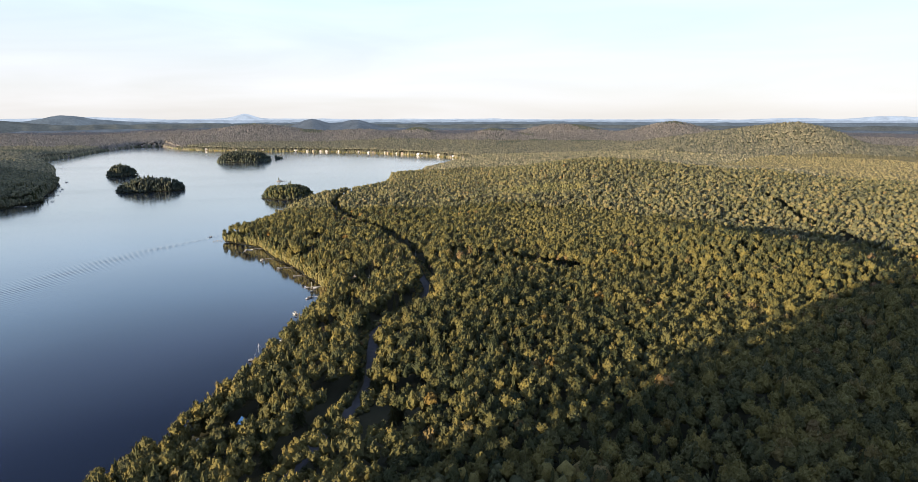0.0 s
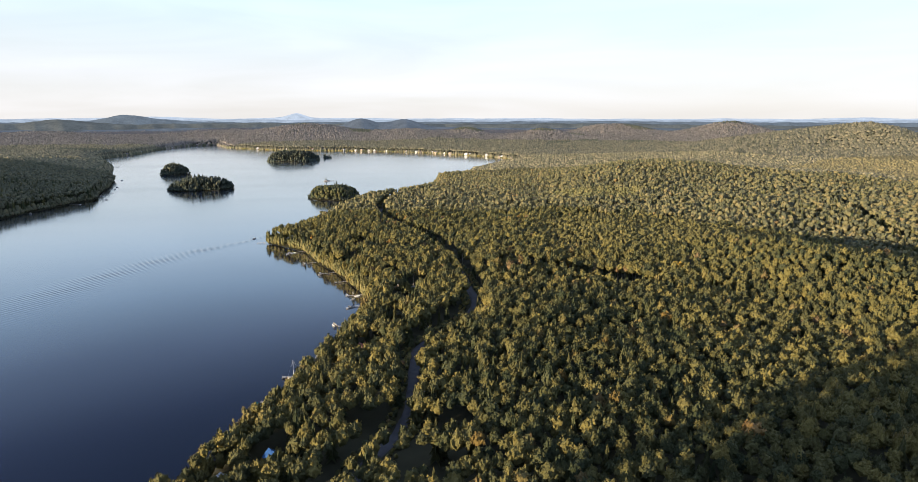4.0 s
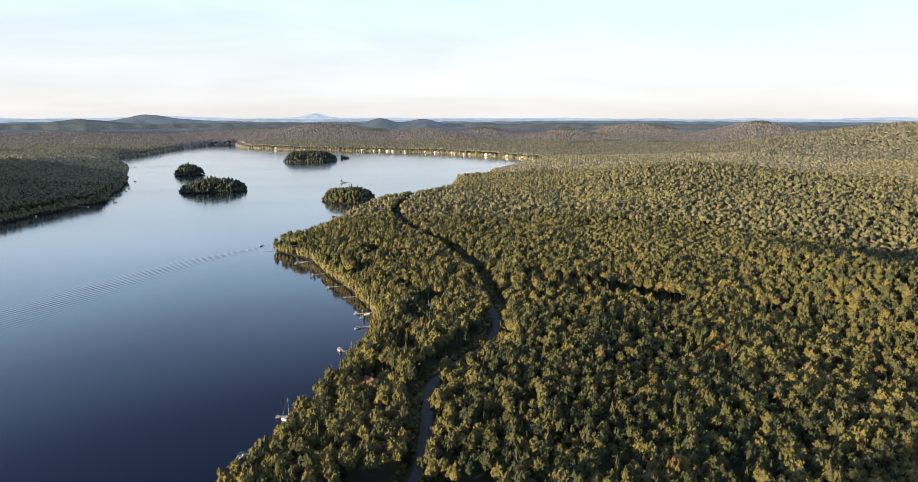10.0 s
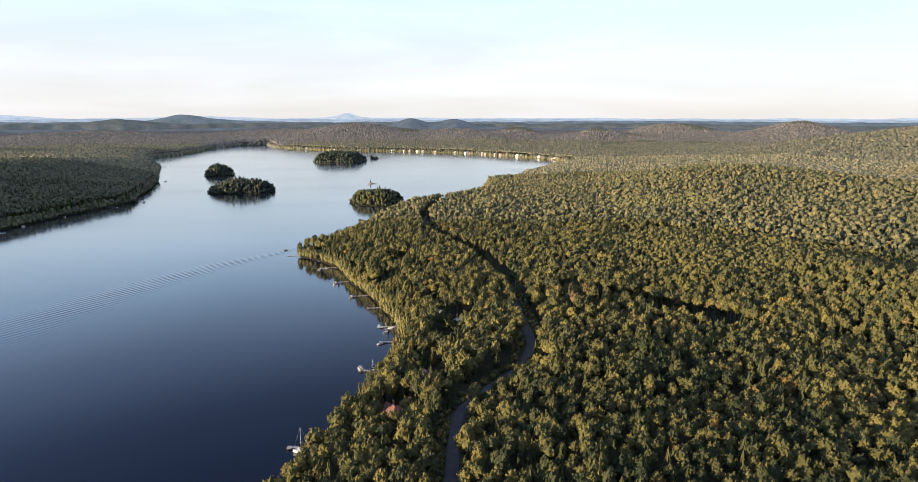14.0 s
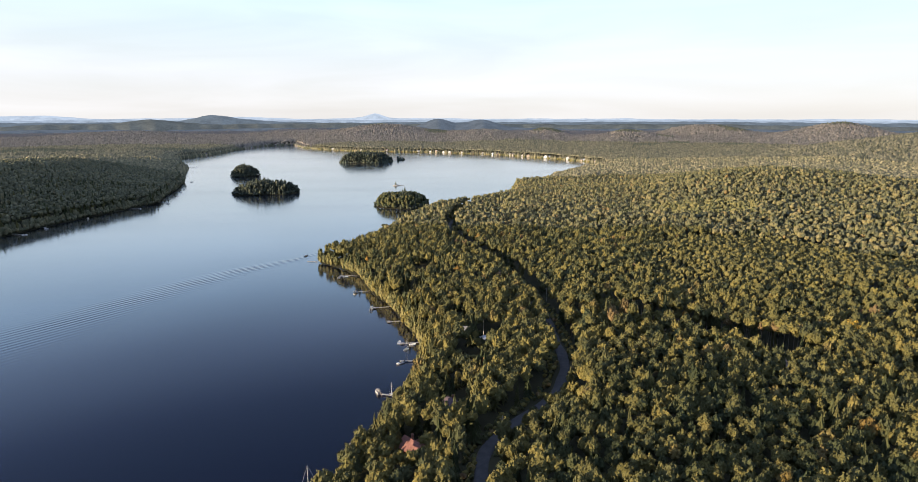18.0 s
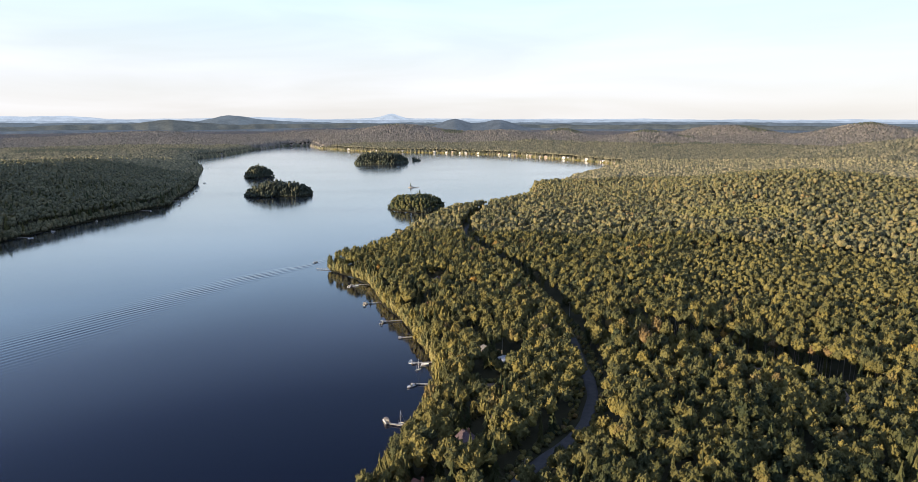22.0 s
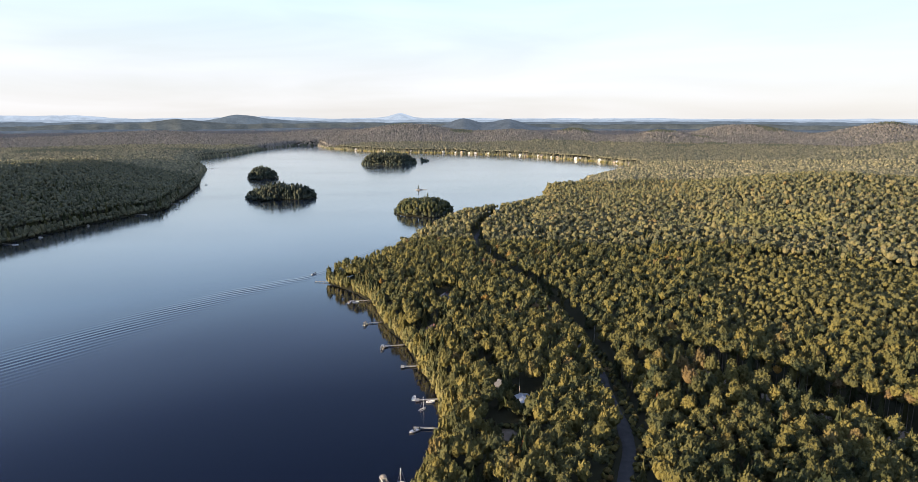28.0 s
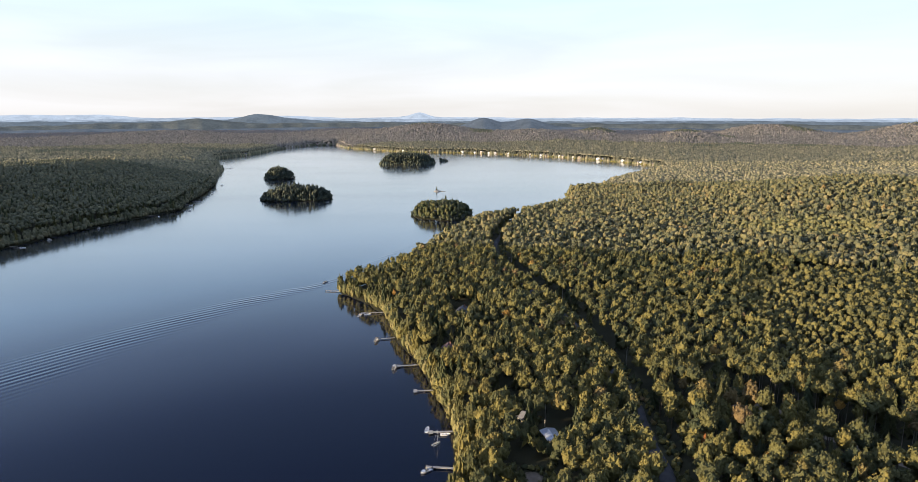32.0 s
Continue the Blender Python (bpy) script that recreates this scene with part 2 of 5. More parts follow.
HILLS = [  # x, y, height, half width across, half width along, turn in degrees
    (1341, 1350, 48, 250, 230, 0), (1310, 1165, 37, 110, 120, 0), (1081, 1330, 24, 210, 170, 0), (1690, 2175, 62, 180, 180, 0),
    (1325, 2585, 40, 130, 150, 0), (1460, 2505, 33, 120, 150, 0), (935, 2312, 33, 110, 110, 0), (1064, 2266, 5, 110, 120, 0),
    (23, 2660, 52, 250, 200, 0), (260, 2640, -9, 200, 200, 0), (210, 2600, 14, 200, 150, 0), (450, 2540, 30, 180, 170, 0), (716, 2605, 34, 85, 110, 0),
    (560, 2300, 12, 160, 140, 0), (620, 930, 13, 150, 190, 0), (478, 855, 13, 105, 85, 0), (480, 735, 12, 150, 130, 0), (-515, 960, 28, 118, 360, 0),
    (-700, 1500, 16, 260, 320, 0), (312, 318, 13, 58, 90, 0), (425, 385, -10, 66, 85, 20), (-300, 3050, 28, 260, 160, 0),
    (-1000, 2700, 23, 300, 260, 0)]
CRAG = (-147, -168, 174, 115, 204, 22.5)      # the steep hill behind the flight that shades the foreground


def away(px, py, line, closed=False):
    """The distance of points from a line of corners."""
    a = np.asarray(line, float)
    b = np.roll(a, -1, 0) if closed else a[1:]
    a = a if closed else a[:-1]
    best = np.full(len(px), 1e12)
    for (ax, ay), (bx, by) in zip(a, b):
        dx, dy = bx - ax, by - ay
        s = np.clip(((px - ax) * dx + (py - ay) * dy) / (dx * dx + dy * dy), 0, 1)
        best = np.minimum(best, (px - ax - s * dx) ** 2 + (py - ay - s * dy) ** 2)
    return np.sqrt(best)


def within(px, py, loop):
    a, b, hit = np.asarray(loop, float), np.roll(np.asarray(loop, float), -1, 0), np.zeros(len(px), bool)
    for (ax, ay), (bx, by) in zip(a, b):
        if ay != by:
            hit ^= ((ay > py) != (by > py)) & (px < (bx - ax) * (py - ay) / (by - ay) + ax)
    return hit


def wavy(x, y):
    """Smooth unevenness between -1 and 1."""
    return (np.sin(x * 0.021 + 1.3 * np.sin(y * 0.013)) * np.cos(y * 0.019 + 0.9 * np.sin(x * 0.011)) * 0.6
            + np.sin(x * 0.053 + y * 0.037) * np.cos(y * 0.061 - x * 0.023) * 0.4)


def shore(px, py):
    """Metres inland (negative on the water) and metres inland on an island."""
    wig = 2.2 * np.sin(px * 0.16 + 2 * np.sin(py * 0.05)) * np.sin(py * 0.13) + 1.0 * np.sin(px * 0.41 + py * 0.37)
    d = away(px, py, COAST, True)
    d = np.where(within(px, py, COAST), -d, d) + wig * np.clip(d / 6, 0, 1) * 0.6
    isl, top = np.full(len(px), -1e9), np.zeros(len(px))
    for (cx, cy), rx, ry, turn, high in ISLANDS:
        c, s = math.cos(radians(turn)), math.sin(radians(turn))
        u, v = (px - cx) * c + (py - cy) * s, -(px - cx) * s + (py - cy) * c
        ang = np.arctan2(v, u)
        k = 1 + 0.10 * np.sin(3 * ang + cx) + 0.06 * np.sin(5 * ang + cy)
        e = (1 - np.hypot(u / rx, v / ry) / k) * min(rx, ry)
        top = np.where(e > isl, high, top)
        isl = np.maximum(isl, e)
    return d, isl, top


def ground_height(px, py):
    px, py = np.asarray(px, float), np.asarray(py, float)
    d, isl, top = shore(px, py)
    land = np.clip(d, 0, None)
    far = np.hypot(px - 15, py - 100)
    k = np.clip((far - 2000) / 1400, 0, 1)
    z = 0.5 * np.clip(land / 2, 0, 1) + 5.5 * (1 - np.exp(-land / 45)) + 6 * (1 - np.exp(-land / 400)) + 4 * k
    z += wavy(px, py) * 2.6 * np.clip(land / 90, 0, 1) + 6 * wavy(px * 0.21, py * 0.21) * np.clip(land / 600, 0, 1)
    for hx, hy, high, wx, wy, turn in HILLS:
        c, s = math.cos(radians(turn)), math.sin(radians(turn))
        u, v = (px - hx) * c + (py - hy) * s, -(px - hx) * s + (py - hy) * c
        z += high * np.exp(-(u / wx) ** 2 - (v / wy) ** 2) * np.clip(land / 30, 0, 1)
    hx, hy, high, wx, wy, turn = CRAG
    c, s = math.cos(radians(turn)), math.sin(radians(turn))
    u, v = (px - hx) * c + (py - hy) * s, -(px - hx) * s + (py - hy) * c
    z += high * np.exp(-(u / wx) ** 2 - (v / wy) ** 4) * np.clip(land / 40, 0, 1)
    z = np.where(land > 0, np.maximum(z, 0.4 * np.clip(land / 3, 0, 1)), 0)
    wet = np.maximum(-0.35 * np.abs(np.minimum(d, 0)), -4.0)
    z = np.where(d <= 0, wet, z)
    return np.where(isl > -8, np.where(isl > 0, np.clip(isl / 2, 0, 1) * 0.8 + top * (1 - np.exp(-np.clip(isl, 0, None) / 14)), np.maximum(z, isl * 0.35)), z)


# ---- mesh helpers -----------------------------------------------------------
def mesh_of(name, verts, tris, mat, tone=None, smooth=False):
    """A mesh out of arrays of corners and triangles."""
    me = bpy.data.meshes.new(name)
    verts, tris = np.ascontiguousarray(verts, np.float32), np.ascontiguousarray(tris, np.int32)
    me.vertices.add(len(verts))
    me.vertices.foreach_set("co", verts.ravel())
    n = tris.shape[1]
    me.loops.add(tris.size)
    me.loops.foreach_set("vertex_index", tris.ravel())
    me.polygons.add(len(tris))
    me.polygons.foreach_set("loop_start", np.arange(0, tris.size, n, dtype=np.int32))
    me.polygons.foreach_set("loop_total", np.full(len(tris), n, np.int32))
    me.polygons.foreach_set("use_smooth", np.full(len(tris), smooth, bool))
    if tone is not None:
        me.attributes.new("tone", "FLOAT", "POINT").data.foreach_set("value", np.ascontiguousarray(tone, np.float32))
    me.materials.append(mat)
    me.update(calc_edges=True)
    return me


def part(name, bm, material, parent, label=""):
    """Links a bmesh as one mesh object under a thing or a part."""
    me = bpy.data.meshes.new(name)
    bm.to_mesh(me)
    bm.free()
    me.materials.append(material)
    ob = new(name, me)
    ob.parent = parent
    return tagged(ob, label)


def thing(name, m, label, category, group="", kind=""):
    ob = new(name)
    ob.matrix_world = m
    return tagged(ob, label, category, group, kind)


def box(bm, sx, sy, sz, m=None, bevel=0.0):
    """A box of that size with its foot at the origin of m."""
    made = bmesh.ops.create_cube(bm, size=1.0, matrix=(m or Matrix()) @ Matrix.Translation((0, 0, sz / 2)) @ Matrix.Diagonal((sx, sy, sz, 1)))
    if bevel:
        edges = list({e for v in made["verts"] for e in v.link_edges})
        bmesh.ops.bevel(bm, geom=edges, offset=bevel, segments=1, affect="EDGES")
    return bm


def rod(bm, a, b, r0, r1=None, sides=6):
    """A round bar from a to b."""
    a, b = Vector(a), Vector(b)
    turn = (b - a).to_track_quat("Z", "Y").to_matrix().to_4x4()
    bmesh.ops.create_cone(bm, cap_ends=True, segments=sides, radius1=r0, radius2=r0 if r1 is None else r1, depth=(b - a).length,
                          matrix=Matrix.Translation((a + b) / 2) @ turn)
    return bm


# ---- ground and water ---------------------------------------------------------
def build_ground():
    ang = np.radians(np.concatenate([np.arange(-48, 70, 0.6), np.arange(70, 312, 3.0)]))
    rad = [1.0]
    while rad[-1] < 4870:
        rad.append(rad[-1] + max(5.5, min(0.0125 * rad[-1], 30)))
    rad = np.array(rad)
    R, A = np.meshgrid(rad, ang, indexing="ij")
    x, y = 15 + R * np.sin(A), 100 + R * np.cos(A)
    z = ground_height(x.ravel(), y.ravel())
    v = np.stack([x.ravel(), y.ravel(), z], 1)
    nr, na = R.shape
    i = (np.arange(nr - 1)[:, None] * na + np.arange(na)[None, :]).ravel()
    j = (np.arange(nr - 1)[:, None] * na + (np.arange(na)[None, :] + 1) % na).ravel()
    ob = new("ground", mesh_of("ground", v, np.stack([i, i + na, j + na, j], 1), M_GROUND, smooth=True))
    tagged(ob, "rolling forest floor sloping down to the lake", "ground", kind="structure")


def build_water():
    n = 96
    a = np.linspace(0, 2 * math.pi, n, endpoint=False)
    rings = [0, 150, 400, 900, 1700, 2700]
    v, f = [], []
    for r in rings:
        v += [(-60 + max(r, 0.5) * math.cos(t), 900 + max(r, 0.5) * math.sin(t), 0.0) for t in a]
    for k in range(len(rings) - 1):
        f += [(k * n + i, (k + 1) * n + i, (k + 1) * n + (i + 1) % n, k * n + (i + 1) % n) for i in range(n)]
    ob = new("water", mesh_of("water", np.array(v), np.array(f), M_WATER))
    tagged(ob, "calm dark blue lake mirroring the evening sky", "lake", kind="structure")


build_ground()
build_water()


# ---- trees -------------------------------------------------------------------------
RNG = np.random.default_rng(7)
T = (1 + 5 ** 0.5) / 2
ICO = np.array([(-1, T, 0), (1, T, 0), (-1, -T, 0), (1, -T, 0), (0, -1, T), (0, 1, T), (0, -1, -T), (0, 1, -T), (T, 0, -1), (T, 0, 1), (-T, 0, -1), (-T, 0, 1)], float) / math.hypot(1, T)
ICO_F = np.array([(0, 11, 5), (0, 5, 1), (0, 1, 7), (0, 7, 10), (0, 10, 11), (1, 5, 9), (5, 11, 4), (11, 10, 2), (10, 7, 6), (7, 1, 8),
                  (3, 9, 4), (3, 4, 2), (3, 2, 6), (3, 6, 8), (3, 8, 9), (4, 9, 5), (2, 4, 11), (6, 2, 10), (8, 6, 7), (9, 8, 1)])
OCT = np.array([(1, 0, 0), (0, 1, 0), (-1, 0, 0), (0, -1, 0), (0, 0, 1), (0, 0, -1)], float)
OCT_F = np.array([(0, 1, 4), (1, 2, 4), (2, 3, 4), (3, 0, 4), (1, 0, 5), (2, 1, 5), (3, 2, 5), (0, 3, 5)])


def clumpcrown(rng, lumps, fine, leaves, leaf, point=0.3):
    """A full crown: a rounded heart with boughs bulging from it in clumps and small leaf sprays lying over them. Foot at 0, tip near 1.7, about one unit wide from its axis."""
    base, faces = OCT, OCT_F
    heart, r0, r1 = (0.80, 0.20, 0.32) if fine else (0.80, 0.30, 0.44)

    def shaped(p):
        z = p[..., 2]
        k = 1 - point * np.clip(z, 0, 1) ** 1.3
        return np.stack([p[..., 0] * k, p[..., 1] * k, 0.80 + z * 0.82 + point * 0.22 * np.clip(z, 0, 1)], -1)

    vs, fs, n, clumps = [shaped(ICO * heart * rng.uniform(0.88, 1.1, (12, 1)))], [ICO_F], 12, []
    t0 = rng.uniform(0, 6.28)
    for k in range(lumps):
        up = 0.97 - 1.25 * (k + 0.5) / lumps + rng.uniform(-0.10, 0.10)
        t = t0 + k * 2.4 + rng.uniform(-0.45, 0.45)
        wide = math.sqrt(max(0.02, 1 - min(abs(up), 0.99) ** 2))
        d = np.array([wide * math.cos(t), wide * math.sin(t), up])
        c, r = shaped(d * rng.uniform(0.62, 0.80)), rng.uniform(r0, r1)
        vs.append(c + base * r * rng.uniform(0.85, 1.25, (len(base), 1)))
        fs.append(faces + n)
        n += len(base)
        clumps.append((c, r, d))
    for _ in range(leaves):
        c, r, d = clumps[rng.integers(len(clumps))]
        w = d * 0.8 + np.array([0, 0, 0.25]) + rng.normal(size=3) * 0.7
        w /= np.linalg.norm(w)
        p = c + w * r * rng.uniform(0.9, 1.3)
        nrm = w + rng.normal(size=3) * 0.55
        nrm /= np.linalg.norm(nrm)
        u = np.cross(nrm, rng.normal(size=3))
        u /= np.linalg.norm(u)
        q = np.cross(nrm, u)
        a, b = leaf * rng.uniform(0.7, 1.3), leaf * rng.uniform(0.5, 0.9)
        vs.append(np.array([p + u * a, p + q * b + nrm * 0.15 * a, p - u * a * 0.8, p - q * b]))
        fs.append(np.array([(0, 1, 2), (0, 2, 3)]) + n)
        n += 4
    v = np.concatenate(vs)
    v[:, 2] = np.maximum(v[:, 2], 0.02)
    return v, np.concatenate(fs)


def conifer(rng, tiers, points):
    """A pointed crown of drooping whorls; one unit high, its widest whorl 0.2 units in radius."""
    vs, fs, n = [], [], 0
    for k in range(tiers):
        f = k / tiers
        z, r = 0.10 + 0.82 * f, 0.205 * (1 - f) ** 0.85 + 0.018
        t = rng.uniform(0, 6.28)
        ring = []
        for i in range(points):
            rr = r * (rng.uniform(0.72, 1.35) if i % 2 == 0 else rng.uniform(0.30, 0.58))
            a = t + 6.2832 * i / points
            ring.append((rr * math.cos(a), rr * math.sin(a), z - rr * 0.35 * (1 if i % 2 == 0 else 0.3) + rng.uniform(-0.01, 0.01)))
        top = z + 1.75 * 0.82 / tiers
        vs.append(np.array(ring + [(rng.uniform(-0.006, 0.006), rng.uniform(-0.006, 0.006), min(top, 1.0))]))
        fs += [(n + i, n + (i + 1) % points, n + points) for i in range(points)]
        n += points + 1
    return np.concatenate(vs), np.array(fs)


def stem(rng, high, r, sides=3):
    a = np.linspace(0, 2 * math.pi, sides, endpoint=False)
    v = [(r * math.cos(t), r * math.sin(t), -0.6) for t in a] + [(r * 0.6 * math.cos(t), r * 0.6 * math.sin(t), high) for t in a]
    f = []
    for i in range(sides):
        j = (i + 1) % sides
        f += [(i, j, sides + j), (i, sides + j, sides + i)]
    return np.array(v, float), np.array(f)


def planted(name, kinds, spots, size, high, tone, mat, label, category="forest", smooth=False):
    """One stand of many trees in one mesh. kinds: crowns to choose from; spots: x, y, z of each crown's foot; size: its width and height factors."""
    vs, fs, ts, n = [], [], [], 0
    pick = RNG.integers(len(kinds), size=len(spots))
    turn = RNG.uniform(0, 6.2832, len(spots))
    for k, (v, f) in enumerate(kinds):
        sel = np.nonzero(pick == k)[0]
        if not len(sel):
            continue
        c, s = np.cos(turn[sel])[:, None], np.sin(turn[sel])[:, None]
        w = size[sel][:, None]
        x = (v[None, :, 0] * c - v[None, :, 1] * s) * w + spots[sel, 0][:, None]
        y = (v[None, :, 0] * s + v[None, :, 1] * c) * w + spots[sel, 1][:, None]
        z = v[None, :, 2] * high[sel][:, None] + spots[sel, 2][:, None]
        vs.append(np.stack([x, y, z], -1).reshape(-1, 3))
        fs.append((f[None] + (np.arange(len(sel)) * len(v))[:, None, None] + n).reshape(-1, 3))
        ts.append(np.repeat(tone[sel], len(v)))
        n += len(sel) * len(v)
    ob = new(name, mesh_of(name, np.concatenate(vs), np.concatenate(fs), mat, np.concatenate(ts), smooth))
    return tagged(ob, label, category, kind="stuff")


YARDS = [(-6, 215, 4.6), (-21, 207, 4.8), (32, 299, 5.6), (48, 325, 5.4), (59, 353, 6), (62, 370, 6), (73, 391, 5.2), (66, 408, 6), (60, 417, 6),
         (51, 526, 6), (29, 546, 5), (41, 474, 6)]


# houses along the far shores
FAR_SHORE = [(-226, 2331), (-182, 2292), (-140, 2176), (-25, 2117), (53, 2083), (88, 2081), (150, 2040), (165, 2068), (181, 2010), (193, 1990), (211, 1970),
             (227, 1961), (259, 1934), (317, 1898), (334, 1863), (358, 1861), (379, 1823), (388, 1813), (405, 1783), (417, 1761), (457, 1711), (476, 1710),
             (493, 1644), (520, 1688), (513, 1596), (532, 1595), (529, 1550), (588, 1615), (-461, 2342), (-421, 2340), (-363, 2499), (-343, 2557), (-310, 2555),
             (-465, 2058), (-458, 1951)]


def up_the_bank(x, y, inland):
    """The nearest place that lies far enough from the water."""
    px, py = np.array([x], float), np.array([y], float)
    for _ in range(40):
        d = shore(px, py)[0][0]
        if inland < d < inland + 4:
            break
        gx = (shore(px + 2, py)[0] - shore(px - 2, py)[0])[0]
        gy = (shore(px, py + 2)[0] - shore(px, py - 2)[0])[0]
        k = (1.5 if d < inland else -1.5) / (math.hypot(gx, gy) + 1e-6)
        px, py = px + gx * k, py + gy * k
    return float(px[0]), float(py[0])


FAR_YARDS = [up_the_bank(x, y, 3.6) if shore(np.array([x], float), np.array([y], float))[0][0] < 30 else (x, y) for x, y in FAR_SHORE]


# where the trees stay low: before the houses and before the cleared strip
LOW = [(88, 316, 4.0), (78, 306, 4.5), (68, 298, 4.5), (60, 286, 3.5), (71, 382, 3.5), (31, 289, 3.5), (47, 318, 4), (-8, 206, 4), (-23, 199, 3), (50, 515, 5), (40, 465, 4), (60, 359, 5),
       (143, 414, 5.6), (153, 397, 5.6), (165, 382, 5.6), (174, 368, 5.6), (181, 352, 5.6), (187, 338, 5.6)]


def lowness(px, py):
    k = np.ones(len(px))
    for x, y, r in LOW:
        k = np.minimum(k, np.clip(0.45 + 0.55 * (np.hypot(px - x, py - y) - r) / 6, 0.45, 1.0))
    d = shore(px, py)[0]
    return np.where((py > 610) & (py < 1000) & (d > 0) & (d < 30), np.minimum(k, np.clip(0.85 + d / 100, 0, 1)), k)


def free_land(px, py, bank=2.0, verge=3.6):
    """Where a tree may stand."""
    d, isl, _ = shore(px, py)
    ok = (d > bank) | (isl > 1.5)
    ok &= away(px, py, ROAD) > verge + 1.5 * np.clip((py - 255) / 30, 0, 1) + 0.6 * np.sin(px * 0.3)
    for k, line in enumerate(TRACKS):
        ok &= away(px, py, line) > (5.0 if k == 0 else 4.2)
    for yx, yy, yr in YARDS:
        ok &= np.hypot(px - yx, py - yy) > yr
    for yx, yy in FAR_YARDS:
        ok &= np.hypot(px - yx, py - yy) > 4.2
    return ok


def scatter(step, near, far, sector=(-44, 66), eye=(14, 60)):
    """Jittered places between two distances in front of the flight."""
    x0, x1 = eye[0] - far, eye[0] + far
    gx, gy = np.meshgrid(np.arange(x0, x1, step), np.arange(eye[1] - far, eye[1] + far, step * 0.9))
    gx[1::2] += step / 2
    px = (gx + RNG.uniform(-0.36, 0.36, gx.shape) * step).ravel()
    py = (gy + RNG.uniform(-0.36, 0.36, gy.shape) * step).ravel()
    r, a = np.hypot(px - eye[0], py - eye[1]), np.degrees(np.arctan2(px - eye[0], py - eye[1]))
    keep = (r >= near) & (r < far) & (a > sector[0]) & (a < sector[1])
    return px[keep], py[keep]


def dome(rng, sides, full):
    """A far crown in the closed canopy: a low, uneven hump."""
    a = rng.uniform(0, 6.28) + np.arange(sides) * 6.2832 / sides
    low = np.stack([np.cos(a), np.sin(a), np.full(sides, -0.5)], 1) * rng.uniform(0.85, 1.2, (sides, 1))
    f = []
    if full:
        mid = np.stack([np.cos(a + 0.5) * 0.62, np.sin(a + 0.5) * 0.62, np.full(sides, 1.15)], 1) * rng.uniform(0.8, 1.2, (sides, 1))
        for i in range(sides):
            j = (i + 1) % sides
            f += [(i, j, sides + i), (j, sides + j, sides + i), (sides + i, sides + j, 2 * sides)]
        rings = [low, mid]
    else:
        f, rings = [(i, (i + 1) % sides, sides) for i in range(sides)], [low]
    return np.concatenate(rings + [[(rng.uniform(-0.2, 0.2), rng.uniform(-0.2, 0.2), rng.uniform(1.4, 1.75))]]), np.array(f)


NEAR = [clumpcrown(RNG, 12, True, 64, 0.13, RNG.uniform(0.25, 0.75)) for _ in range(14)]
MEDIUM = [clumpcrown(RNG, 8, True, 24, 0.17, RNG.uniform(0.25, 0.75)) for _ in range(12)]
MIDDLE = [clumpcrown(RNG, 1, False, 4, 0.28, RNG.uniform(0.2, 0.7)) for _ in range(10)]
FARTHER = [dome(RNG, 5, True) for _ in range(7)]
FARTHEST = [dome(RNG, 5, False) for _ in range(6)]
SPRUCE = [conifer(RNG, 9, 10) for _ in range(6)]
SPRUCE_FAR = [conifer(RNG, 4, 7) for _ in range(5)]


def stand(name, kinds, px, py, crown, tree, mat, label, bush=False, edge=None, flat=1.0, smooth=False, rooted=None, even=0.0):
    """Broadleaf crowns over the given places; bushes reach down to the ground. edge: how far each tree stands from a shore, where it stays lower."""
    z = ground_height(px, py)
    n = len(px)
    w = crown * RNG.choice([0.72, 0.85, 1.0, 1.28], n) * RNG.uniform(0.9, 1.1, n)
    hgt = tree * (0.79 + 0.20 * w / crown) * RNG.uniform(0.93, 1.06, n)
    if even:
        w = crown * RNG.uniform(1 - 2 * even, 1 + 2.4 * even, n)
        hgt = tree * (1 + 0.5 * (w / crown - 1)) * RNG.uniform(1 - even, 1 + even, n)
    hgt *= lowness(px, py)
    if edge is not None:
        hgt *= np.clip(0.5 + edge / 22, 0.5, 1.0)
    ch = hgt / 1.65 if bush else w * RNG.uniform(1.3, 2.0, n) * flat
    foot = z - 0.3 if bush else z + hgt - ch * 1.6
    if rooted is not None:
        hgt = np.where(rooted, hgt * RNG.uniform(0.6, 0.9, n), hgt)
        w = np.where(rooted, w * 1.3, w)
        ch, foot = np.where(rooted, hgt / 1.6, ch), np.where(rooted, z - 0.4, foot)
    tone = (RNG.uniform(0, 1, n) * 0.86 + 0.12 * (wavy(px * 1.7, py * 1.7) * 0.5 + 0.5)) % 1.0
    return planted(name, kinds, np.stack([px, py, foot], 1), w, ch, tone, mat, label, smooth=smooth)


def lane(px, py):
    """How near the flight comes to a place."""
    return away(px, py, [(0, 3), (14, 62), (24, 122), (31, 204)])


